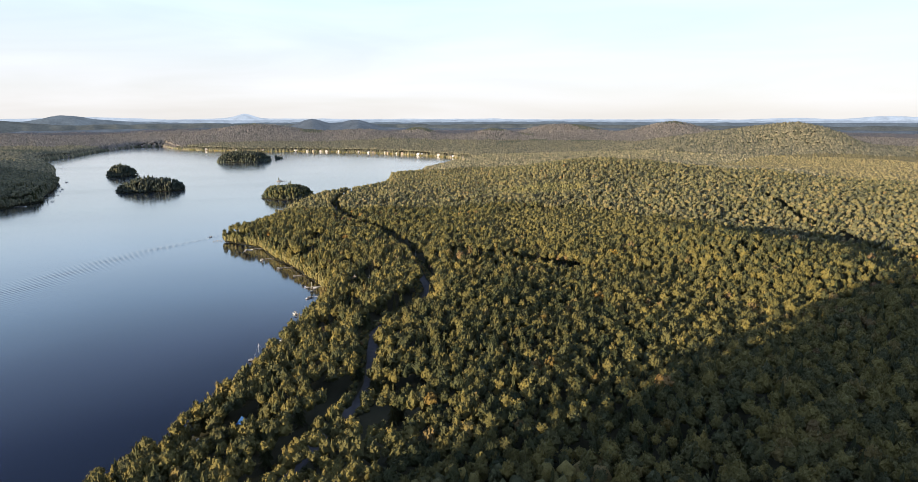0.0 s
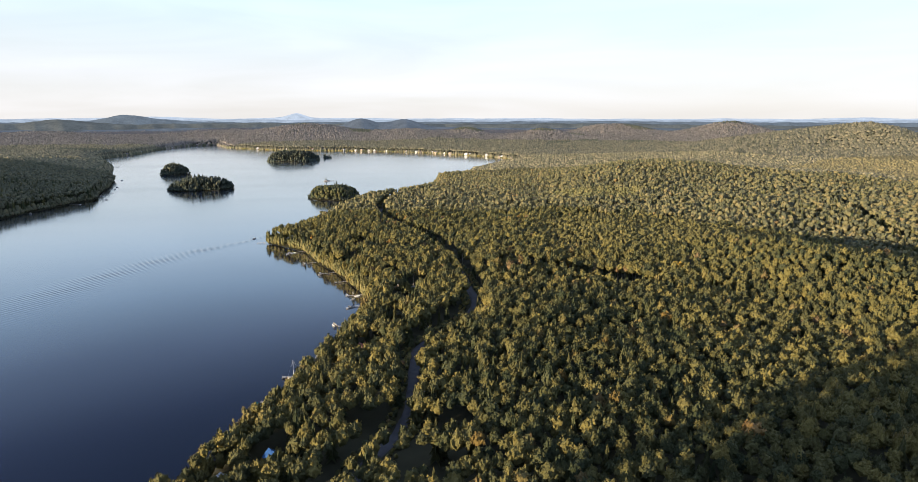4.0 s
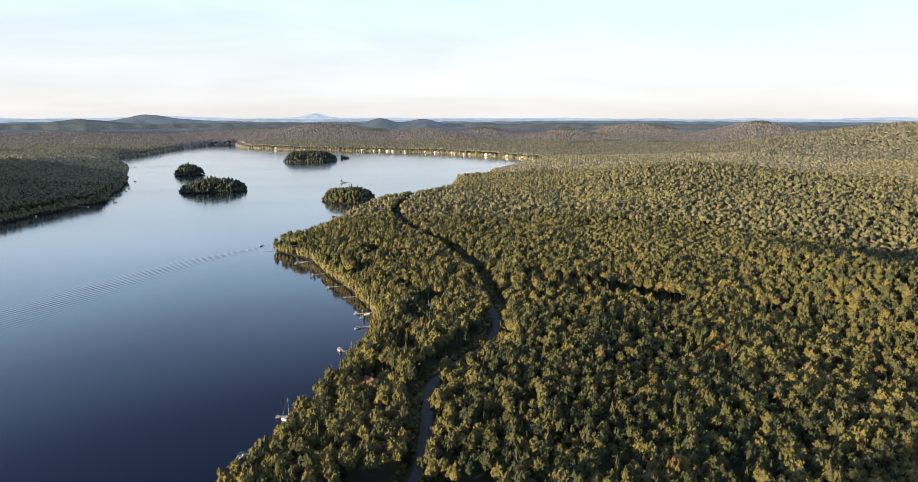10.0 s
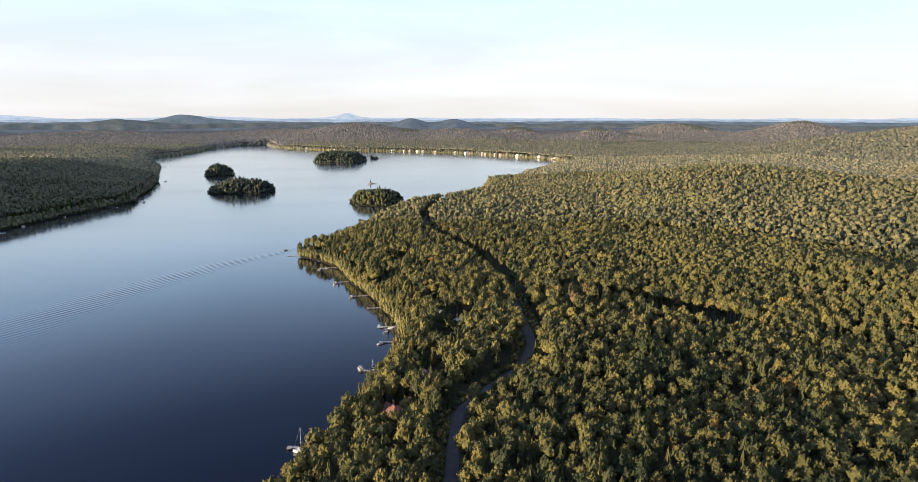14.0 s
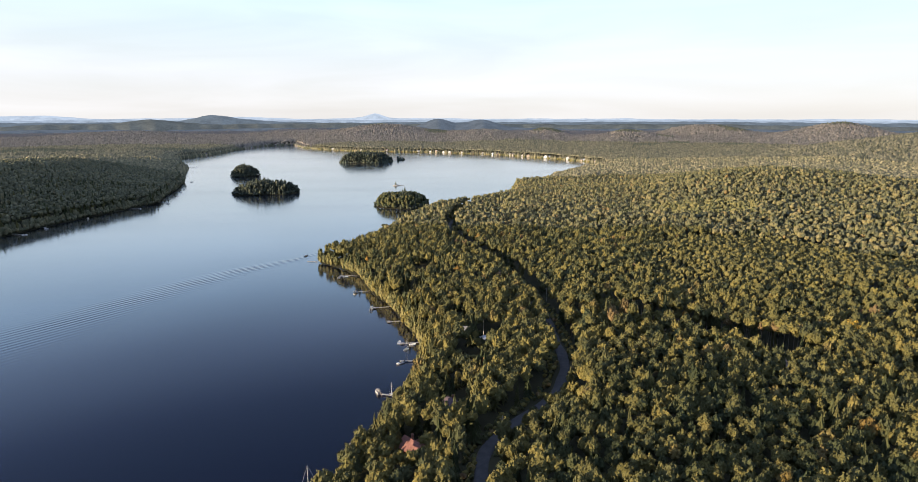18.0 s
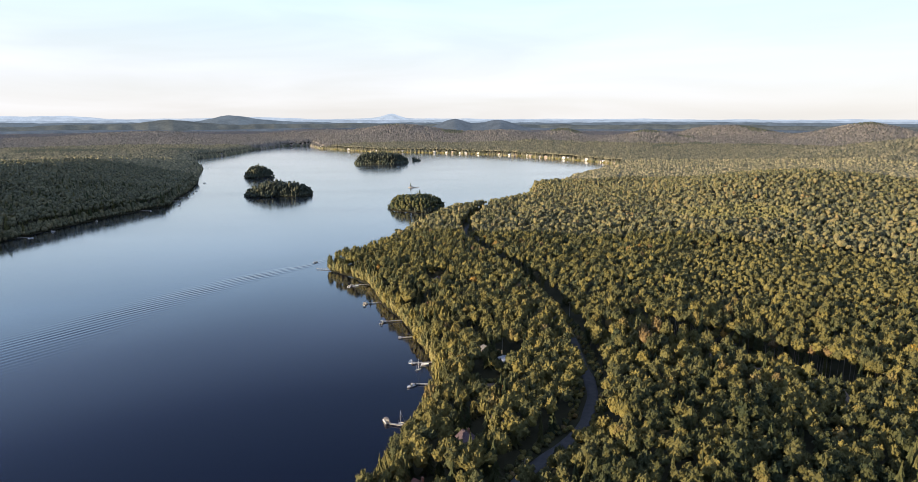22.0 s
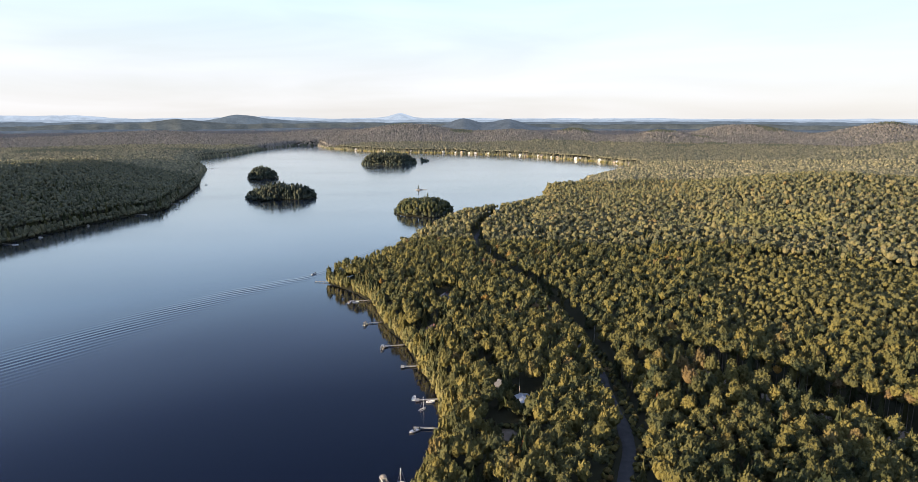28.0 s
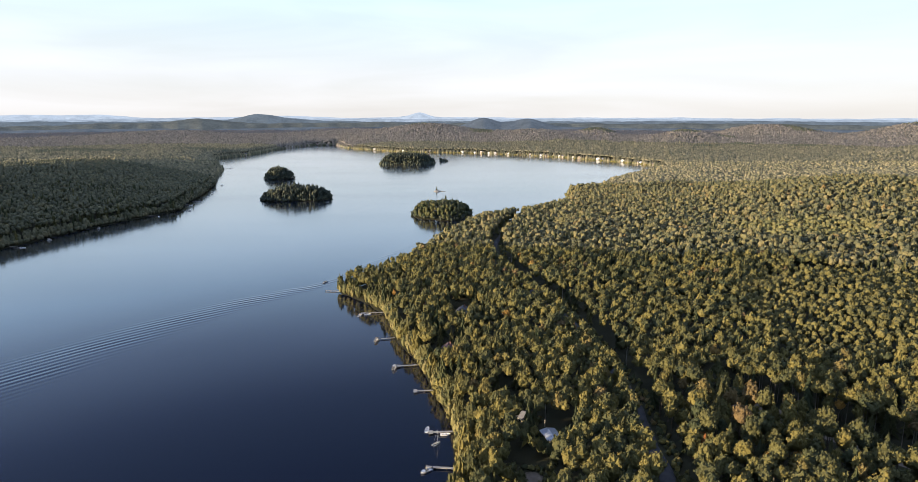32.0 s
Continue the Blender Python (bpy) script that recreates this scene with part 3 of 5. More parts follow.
STANDS = (  # name, step, from, to, crowns, conifers, crown radius, tree height
    ("near_forest", 4.25, 0, 265, NEAR, SPRUCE, 2.45, 14.0), ("wood_forest", 4.4, 265, 440, MEDIUM, SPRUCE, 2.2, 14.0),
    ("middle_forest", 3.9, 440, 900, MIDDLE, SPRUCE_FAR, 2.2, 13.5), ("far_forest", 5.0, 900, 1350, FARTHER, None, 3.1, 13.5),
    ("farther_forest", 5.8, 1350, 2100, FARTHEST, None, 4.0, 13.5), ("distant_forest", 8.4, 2100, 2800, FARTHEST, None, 5.8, 14.0), ("hazy_forest", 11.0, 2800, 3420, FARTHEST, None, 7.6, 14.0))
KNOBS = [(935, 2312, 50), (1064, 2266, 40), (716, 2605, 60), (23, 2690, 60), (250, 2560, 45), (1450, 2480, 60), (1010, 2060, 45), (1120, 1900, 50), (860, 1980, 40), (1690, 2175, 50), (-700, 1560, 80), (-560, 1900, 60)]
PICKED = []          # places of the trees that stand as things of their own


def in_young(px, py):
    return within(px, py, [(175, 425), (235, 416), (290, 404), (345, 412), (366, 470), (346, 500), (338, 540), (268, 555), (205, 530)])


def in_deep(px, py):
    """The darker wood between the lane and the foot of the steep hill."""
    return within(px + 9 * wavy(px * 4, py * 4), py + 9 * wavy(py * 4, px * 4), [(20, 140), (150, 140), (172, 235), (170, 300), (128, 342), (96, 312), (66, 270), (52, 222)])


def in_picked(px, py):
    """The stretch of wood that the flight passes nearest at its end, between the road and the clearing."""
    return (px > 116) & (px < 178) & (py > 352) & (py < 412)


def plant_all():
    for name, step, near, far, kinds, cone, crown, high in STANDS:
        px, py = scatter(step, 0, far + 240, sector=(-33, 58.5), eye=(0, 0))
        d, r = lane(px, py) + 30 * wavy(px * 2.2, py * 2.2), np.hypot(px, py)
        keep = (d >= near) & (d < far) & (r > 150)
        px, py = px[keep], py[keep]
        young = in_young(px, py)
        ok = free_land(px, py, 1.2) & ~young & (shore(px, py)[1] < 0)
        px, py = px[ok], py[ok]
        d, isl, _ = shore(px, py)
        share = np.where(isl > 0, 0.5, np.where(d < 60, 0.14, 0.11 if near < 900 else 0.05)) + 0.12 * wavy(px * 1.3, py * 1.3)
        con = (RNG.uniform(0, 1, len(px)) < share) & (cone is not None)
        if near < 440:
            own = in_picked(px, py)
            PICKED.extend(zip(px[own], py[own], con[own]))
            px, py, con, d = px[~own], py[~own], con[~own], d[~own]
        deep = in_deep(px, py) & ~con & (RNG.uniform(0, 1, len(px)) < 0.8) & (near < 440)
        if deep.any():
            stand(name.replace("forest", "deep_green_trees"), kinds, px[deep], py[deep], crown, high, M_DEEP_LEAF, "darker broadleaf trees beside the lane", flat=0.85)
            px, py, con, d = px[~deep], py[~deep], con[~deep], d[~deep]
        # valley trees whose straw colour stands in for bright sun haze
        straw = (px > 600 + 0.25 * py + 40 * np.sin(py * 0.02)) & (py < 1000 + 60 * np.sin(px * 0.013)) if near in (900, 1350) else np.zeros(len(px), bool)
        if near == 440:
            straw = np.hypot((px - 335) / 1.4, py - 668) < 36 + 14 * wavy(px * 4, py * 4)
        # the farther the stand, the more haze its leaf colour holds
        leaf = M_LEAF if near < 440 else M_MID_LEAF if near < 900 else (M_FAR_LEAF if near < 2100 else M_DISTANT if near < 2800 else M_BLUE_HAZE_LEAF)
        west = (px < -180) & (py < 1250) & ~straw & ~con
        if near >= 440 and west.any():
            stand("western_woods", MIDDLE if near < 1350 else kinds, px[west], py[west], crown, high, M_WEST_LEAF, "dark woods on the steep western bank in evening shade", flat=0.8, rooted=(d < 8)[west])
            keep = ~west
            px, py, con, d, straw = px[keep], py[keep], con[keep], d[keep], straw[keep]
        # knoll tops are set apart by a darker leaf tone
        knob = np.zeros(len(px), bool)
        for hx, hy, hr in KNOBS if near >= 1350 else ():
            knob |= np.hypot(px - hx, py - hy) < hr * (1 + 0.35 * wavy(px * 3, py * 3))
        if knob.any():
            stand("knoll_woods", kinds, px[knob], py[knob], crown, high * 1.1, M_WEST_LEAF, "woods in a darker tone capping far knolls", flat=0.45, smooth=True, even=0.07)
            px, py, con, d, straw = px[~knob], py[~knob], con[~knob], d[~knob], straw[~knob]
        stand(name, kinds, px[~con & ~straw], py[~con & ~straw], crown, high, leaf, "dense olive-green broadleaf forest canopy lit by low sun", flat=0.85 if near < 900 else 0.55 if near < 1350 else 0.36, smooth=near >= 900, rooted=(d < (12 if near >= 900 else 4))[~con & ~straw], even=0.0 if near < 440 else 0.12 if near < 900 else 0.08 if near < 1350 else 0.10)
        if straw.any():
            con &= ~straw
            stand("yellowing_forest", kinds, px[straw], py[straw], crown, high, M_STRAW if near >= 900 else M_BRIGHT_LEAF,
                  "straw-green forest in a broad valley, golden sun haze in its colour" if near >= 900 else "brighter yellow-green stand of trees on a rise", flat=0.5 if near >= 900 else 0.85, smooth=near >= 900)
        if cone is not None and con.any():
            qx, qy = px[con], py[con]
            hgt = RNG.uniform(11, 17.5, len(qx)) * lowness(qx, qy)
            planted(name.replace("forest", "conifers"), cone, np.stack([qx, qy, ground_height(qx, qy)], 1), hgt * RNG.uniform(0.65, 0.95, len(qx)), hgt,
                    RNG.uniform(0, 1, len(qx)), M_PINE, "dark green pointed spruces among the broadleaf trees")
    px, py = scatter(6.4, 0, 300, sector=(-180, 180), eye=(20, 60))
    ok = (np.hypot(px, py) < 158) | (px < -20) | (py < 0)
    ok &= (np.hypot(px, py) < 158) | (np.degrees(np.arctan2(px, py)) < -33) | (np.degrees(np.arctan2(px, py)) > 58.5)
    ok &= free_land(px, py) & (lane(px, py) < 230)
    stand("underlying_forest", MIDDLE, px[ok], py[ok], 3.6, 13.5, M_LEAF, "shaded broadleaf wood on the foot of the steep hill", smooth=True)
    # the islands: close-grown spruce and pine with some broadleaf trees down to the water
    for n, ((cx, cy), rx, ry, turn, high) in enumerate(ISLANDS):
        g = np.arange(-80, 80, 4.2 if n < 4 else 3.5)
        px, py = [(a + RNG.uniform(-1.5, 1.5, a.shape)).ravel() for a in np.meshgrid(cx + g, cy + g)]
        e = shore(px, py)[1]
        px, py, e = px[e > 0.4], py[e > 0.4], e[e > 0.4]
        con = RNG.uniform(0, 1, len(px)) < (0.16 + 0.16 * (px - cx) / rx if n == 3 else 0.55)
        stand("island_trees", MIDDLE, px[~con], py[~con], 2.9, 16.0 if n not in (3, 4) else 14.0 if n == 3 else 8.0, M_DARK_PINE if n != 3 else M_PINE, "close-grown broadleaf trees on a small wooded island", edge=e[~con], smooth=True)
        hgt = RNG.uniform(12, 22, con.sum()) * np.clip(0.40 + e[con] / 26, 0.40, 1.0) * (0.75 if n == 4 else 0.88 if n == 3 else 1)
        planted("island_conifers", SPRUCE, np.stack([px[con], py[con], ground_height(px[con], py[con])], 1), hgt * RNG.uniform(0.85, 1.2, con.sum()), hgt,
                RNG.uniform(0, 0.8, con.sum()), M_DARK_PINE, "dark spruces and pines crowding a small island")
    # the even-aged stand beyond the clearing
    px, py = scatter(3.4, 250, 700, sector=(5, 50))
    ok = in_young(px, py) & free_land(px, py)
    stand("young_forest", MIDDLE, px[ok], py[ok], 1.8, 13.6, M_YOUNG, "even young plantation of small olive-brown broadleaf trees")
    # shrubs along the road and round the yards
    px, py = scatter(2.3, 100, 640, sector=(-40, 40))
    road = away(px, py, ROAD)
    ok = (road > 3.0) & (road < 7.0) & (shore(px, py)[0] > 4)
    for yx, yy, yr in YARDS:
        gap = np.hypot(px - yx, py - yy)
        ok = (ok | ((gap < yr + 1.0) & (gap > 0.72 * yr) & (road > 2.9))) & (gap > 0.72 * yr)
    px, py = px[ok], py[ok]
    stand("verge_shrubs", MIDDLE, px, py, 1.3, 2.3, M_LEAF, "dark green shrubs along the verges of a forest road", True)
    # bushes and low boughs that hide the banks
    for name, step, near, far, kinds in (("shore_bushes", 2.5, 0, 600, MEDIUM), ("bank_bushes", 3.4, 600, 1300, MIDDLE), ("far_shore_bushes", 4.1, 1300, 2700, FARTHER)):
        px, py = scatter(step, near, far, sector=(-42, 75))
        d, isl, _ = shore(px, py)
        ok = ((d > 0.0) & (d < 4.5)) | ((isl > -0.5) & (isl < 4))
        for k, yard in enumerate(YARDS):
            ok &= np.hypot(px - yard[0], py - yard[1]) > yard[2]
        for yard in FAR_YARDS:
            ok &= np.hypot(px - yard[0], py - yard[1] + 2) > 5.0
        px, py = px[ok], py[ok]
        k = 1.0 if near == 0 else 1.2 if near == 600 else 1.7
        out = shore(px, py)[1] > -1.0
        west = (px < -180) & ~out
        if west.any():
            stand("western_bushes", kinds, px[west], py[west], 1.9 * k, 6.0, M_WEST_LEAF, "dark boughs hanging over the western bank", True, smooth=True)
        low = ~out & ~west
        # nearest bushes take a brighter leaf: sun on the bank put into colour
        stand(name, kinds, px[low], py[low], 1.9 * k, 7.5 if near < 1300 else 3.2, M_BRIGHT_LEAF if near < 600 else M_LEAF, "leafy bushes and overhanging boughs along the water", True, smooth=True)
        if out.any():
            stand("island_bushes", kinds, px[out], py[out], 1.9 * k, 4.5, M_DARK_PINE, "low dark boughs along an island's edge", True, smooth=True)


plant_all()


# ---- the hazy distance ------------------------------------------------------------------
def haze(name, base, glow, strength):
    """Wooded hills far off; evening haze is put into their base colour and a faint glow."""
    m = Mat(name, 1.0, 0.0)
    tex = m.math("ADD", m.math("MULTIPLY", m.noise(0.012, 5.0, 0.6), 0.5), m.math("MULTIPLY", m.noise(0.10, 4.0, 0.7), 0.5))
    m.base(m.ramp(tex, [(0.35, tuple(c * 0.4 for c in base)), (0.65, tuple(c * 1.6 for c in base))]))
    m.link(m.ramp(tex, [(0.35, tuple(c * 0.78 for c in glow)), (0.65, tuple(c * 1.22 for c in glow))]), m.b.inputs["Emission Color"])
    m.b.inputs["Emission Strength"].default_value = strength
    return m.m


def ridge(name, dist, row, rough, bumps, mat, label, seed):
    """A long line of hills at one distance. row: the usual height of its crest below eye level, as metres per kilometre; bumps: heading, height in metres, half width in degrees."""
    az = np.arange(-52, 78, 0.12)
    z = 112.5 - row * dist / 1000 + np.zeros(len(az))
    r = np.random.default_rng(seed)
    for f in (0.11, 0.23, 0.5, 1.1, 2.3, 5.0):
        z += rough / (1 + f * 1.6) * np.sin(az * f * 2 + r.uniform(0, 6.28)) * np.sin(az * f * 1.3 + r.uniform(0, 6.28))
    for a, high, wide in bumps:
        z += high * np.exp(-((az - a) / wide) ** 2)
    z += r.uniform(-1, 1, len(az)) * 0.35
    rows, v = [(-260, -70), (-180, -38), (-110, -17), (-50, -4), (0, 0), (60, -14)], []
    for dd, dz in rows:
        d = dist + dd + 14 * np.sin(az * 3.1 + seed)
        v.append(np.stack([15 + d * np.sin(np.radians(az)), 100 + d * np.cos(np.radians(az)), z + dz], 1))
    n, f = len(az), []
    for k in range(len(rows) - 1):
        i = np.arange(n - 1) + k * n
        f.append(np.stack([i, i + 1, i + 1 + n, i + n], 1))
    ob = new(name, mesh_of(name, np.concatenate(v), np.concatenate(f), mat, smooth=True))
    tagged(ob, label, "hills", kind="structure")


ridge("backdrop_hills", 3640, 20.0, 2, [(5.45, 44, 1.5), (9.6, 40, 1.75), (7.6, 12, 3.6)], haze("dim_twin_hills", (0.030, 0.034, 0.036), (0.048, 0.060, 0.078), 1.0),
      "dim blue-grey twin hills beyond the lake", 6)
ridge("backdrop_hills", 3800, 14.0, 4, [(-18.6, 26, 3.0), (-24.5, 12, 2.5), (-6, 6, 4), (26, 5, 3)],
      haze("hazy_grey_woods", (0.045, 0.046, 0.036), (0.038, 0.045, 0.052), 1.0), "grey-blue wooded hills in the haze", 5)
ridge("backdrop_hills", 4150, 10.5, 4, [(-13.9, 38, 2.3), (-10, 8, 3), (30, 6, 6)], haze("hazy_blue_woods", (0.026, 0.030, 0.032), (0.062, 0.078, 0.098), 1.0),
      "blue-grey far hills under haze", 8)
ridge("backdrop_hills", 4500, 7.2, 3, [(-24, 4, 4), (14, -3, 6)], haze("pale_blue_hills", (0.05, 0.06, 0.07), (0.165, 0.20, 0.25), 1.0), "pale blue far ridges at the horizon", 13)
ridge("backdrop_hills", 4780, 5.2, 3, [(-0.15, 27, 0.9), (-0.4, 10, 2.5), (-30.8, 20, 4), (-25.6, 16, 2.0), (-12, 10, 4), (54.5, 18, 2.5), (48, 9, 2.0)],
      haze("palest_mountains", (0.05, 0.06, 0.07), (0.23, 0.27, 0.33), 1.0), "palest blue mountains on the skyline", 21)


# ---- road, clearing and yards ----------------------------------------------------------------
def smooth_line(line, step):
    """A line of corners as an even, rounded run of points."""
    p = [Vector((*q, 0)) for q in line]
    out = []
    for i in range(len(p) - 1):
        a, b, c, d = p[max(i - 1, 0)], p[i], p[i + 1], p[min(i + 2, len(p) - 1)]
        n = max(2, int((c - b).length / step))
        for k in range(n):
            t = k / n
            out.append(0.5 * ((2 * b) + (c - a) * t + (2 * a - 5 * b + 4 * c - d) * t * t + (3 * b - a - 3 * c + d) * t ** 3))
    return np.array([(q.x, q.y) for q in out + [p[-1]]])


def ribbon(name, line, cols, lift, mat, label, category):
    """A strip laid over the ground. cols: offsets across with their heights."""
    q = smooth_line(line, 3.0)
    t = np.gradient(q, axis=0)
    t /= np.linalg.norm(t, axis=1)[:, None]
    nrm = np.stack([-t[:, 1], t[:, 0]], 1)
    z0 = ground_height(q[:, 0], q[:, 1])
    v = []
    for off, dz in cols:
        w = off + 0.25 * np.sin(np.arange(len(q)) * 0.9 + off)
        p = q + nrm * w[:, None]
        z = np.maximum(ground_height(p[:, 0], p[:, 1]), z0) if abs(off) < 3 else ground_height(p[:, 0], p[:, 1])
        v.append(np.stack([p[:, 0], p[:, 1], z + lift + dz], 1))
    n, f = len(q), []
    for k in range(len(cols) - 1):
        i = np.arange(n - 1) + k * n
        f.append(np.stack([i, i + 1, i + 1 + n, i + n], 1))
    ob = new(name, mesh_of(name, np.concatenate(v), np.concatenate(f), mat, smooth=True))
    return tagged(ob, label, category, kind="structure")


ribbon("road", ROAD, [(-2.5, -0.7), (-1.9, 0.0), (-1.1, 0.04), (-0.4, 0.10), (0.5, 0.10), (1.1, 0.04), (1.9, 0.0), (2.5, -0.7)], 0.35, M_ROAD,
       "narrow grey gravel road winding through the forest", "road")
ribbon("ground_clearing", TRACKS[0], [(-5.6, -0.5), (-4.2, 0.05), (-2.0, 0.12), (1.5, 0.05), (4.4, 0.1), (5.6, -0.5)], 0.3, M_BARE,
       "bare brown soil of a cleared strip", "clearing")
for track in TRACKS[1:]:
    ribbon("ground_strip", track, [(-3.0, -0.5), (-1.5, 0.05), (1.5, 0.05), (3.0, -0.5)], 0.3, M_GROUND, "dark open strip between stands of trees", "forest track")


def yard(x, y, r, seed):
    bm = bmesh.new()
    rim = []
    for i in range(20):
        a = 6.2832 * i / 20
        rr = r * (1 + 0.12 * math.sin(3 * a + seed) + 0.08 * math.sin(5 * a))
        rim.append((x + rr * math.cos(a), y + rr * math.sin(a)))
    zs = ground_height([p[0] for p in rim] + [x], [p[1] for p in rim] + [y])
    top = bm.verts.new((x, y, float(zs.max()) + 0.15))
    vs = [bm.verts.new((p[0], p[1], float(z) - 0.2)) for p, z in zip(rim, zs)]
    inn = [bm.verts.new((x + (p[0] - x) * 0.7, y + (p[1] - y) * 0.7, float(zs.max()) + 0.12)) for p in rim]
    for i in range(20):
        j = (i + 1) % 20
        bm.faces.new((vs[i], vs[j], inn[j], inn[i]))
        bm.faces.new((inn[i], inn[j], top))
    ob = part("ground_yard", bm, M_BARE if seed in (5, 6) else M_GROUND, None, "trodden brown yard between the trees")
    tagged(ob, category="yard", kind="structure")


for n, (x, y, r) in enumerate(YARDS):
    yard(x, y, r * 0.85, n)


# ---- things: materials ----------------------------------------------------------------------------
M_DECK = mottled("grey_weathered_planks", (0.30, 0.28, 0.25), (0.46, 0.43, 0.39), 2.5, 0.8)
M_POST = mottled("dock_posts", (0.16, 0.13, 0.10), (0.28, 0.24, 0.19), 3.0, 0.85)
M_WHITE = mottled("white_gelcoat", (0.70, 0.69, 0.66), (0.80, 0.79, 0.76), 2.0, 0.35, 0.0, spec=0.5)
M_BLUE = mottled("blue_stripe", (0.05, 0.08, 0.22), (0.07, 0.10, 0.28), 2.0, 0.4, 0.0)
M_ALU = mottled("dull_aluminium", (0.50, 0.50, 0.50), (0.62, 0.62, 0.62), 2.0, 0.4, 0.0, metal=0.9)
M_GLASS = mottled("dark_glass", (0.02, 0.025, 0.03), (0.03, 0.035, 0.04), 1.0, 0.08, 0.0, spec=0.6)
M_SEAT = mottled("tan_vinyl", (0.42, 0.34, 0.25), (0.52, 0.44, 0.33), 3.0, 0.6)
M_CANVAS = mottled("beige_canvas", (0.52, 0.44, 0.34), (0.64, 0.56, 0.45), 2.0, 0.85)
M_TEAL = mottled("teal_canvas", (0.03, 0.22, 0.22), (0.05, 0.30, 0.29), 2.0, 0.8)
M_ENGINE = mottled("black_engine_cowl", (0.02, 0.02, 0.02), (0.04, 0.04, 0.04), 4.0, 0.4)
M_RED_ROOF = mottled("red_brown_shingles", (0.17, 0.075, 0.06), (0.27, 0.13, 0.105), 1.2, 0.85)
M_GREY_ROOF = mottled("grey_shingles", (0.11, 0.11, 0.12), (0.19, 0.19, 0.20), 1.2, 0.85)
M_PURPLE_ROOF = mottled("plum_brown_shingles", (0.085, 0.06, 0.07), (0.14, 0.10, 0.11), 1.2, 0.85)
M_METAL_ROOF = mottled("pale_metal_roof", (0.44, 0.47, 0.52), (0.56, 0.58, 0.62), 0.8, 0.45, metal=0.3)
M_BLUE_ROOF = mottled("blue_roof_sheet", (0.02, 0.07, 0.22), (0.035, 0.11, 0.30), 1.0, 0.5)
M_TAN_WALL = mottled("tan_boards", (0.32, 0.25, 0.17), (0.42, 0.34, 0.24), 1.6, 0.85)
M_LOG_WALL = mottled("red_stained_boards", (0.16, 0.055, 0.04), (0.24, 0.085, 0.06), 1.6, 0.85)
M_PALE_WALL = mottled("white_boards", (0.66, 0.64, 0.60), (0.78, 0.76, 0.72), 1.6, 0.8)
M_TRIM = mottled("white_trim", (0.66, 0.65, 0.62), (0.76, 0.75, 0.72), 3.0, 0.7, 0.0)
M_DOOR = mottled("brown_door", (0.10, 0.06, 0.04), (0.15, 0.09, 0.06), 3.0, 0.7)
M_BRICK = mottled("chimney_brick", (0.20, 0.10, 0.08), (0.30, 0.16, 0.12), 4.0, 0.9)
M_ROCK = mottled("pale_granite", (0.22, 0.21, 0.19), (0.38, 0.36, 0.33), 0.8, 0.9)
M_ROPE = mottled("steel_wire", (0.35, 0.35, 0.35), (0.45, 0.45, 0.45), 4.0, 0.4, 0.0)


# ---- docks and boats ---------------------------------------------------------------------------------
def dock(base, end, label, tee=0.0, wide=0.95):
    """A plank dock on posts from the bank out over the water, with a cross piece at its end where there is one."""
    b, e = Vector((*base, 0)), Vector((*end, 0))
    way = (e - b).normalized()
    length = (e - b).length + 2.0
    root = thing("dock", Matrix.Translation(b - way * 2.0) @ Matrix.Rotation(math.atan2(way.y, way.x), 4, "Z"), label, "dock", "docks along the wooded shore")
    n = max(2, round(length / 3.2))
    for i in range(n):
        bm = box(bmesh.new(), length / n - 0.06, wide, 0.14, Matrix.Translation((length * (i + 0.5) / n, 0, 0.46)), 0.02)
        part("deck_section", bm, M_DECK, root)
    for i in range(n + 1):
        for side in (-1, 1):
            bm = rod(bmesh.new(), (max(length * i / n, 0.1), side * wide * 0.46, -1.6), (max(length * i / n, 0.1), side * wide * 0.46, 0.95), 0.07)
            part("post", bm, M_POST, root)
    if tee:
        bm = box(bmesh.new(), 1.5, tee * 0.8, 0.14, Matrix.Translation((length + 0.75, 0, 0.46)), 0.02)
        part("end_platform", bm, M_DECK, root)
        for side in (-1, 1):
            part("post", rod(bmesh.new(), (length + 1.3, side * tee * 0.37, -1.6), (length + 1.3, side * tee * 0.37, 0.9), 0.07), M_POST, root)
    return root


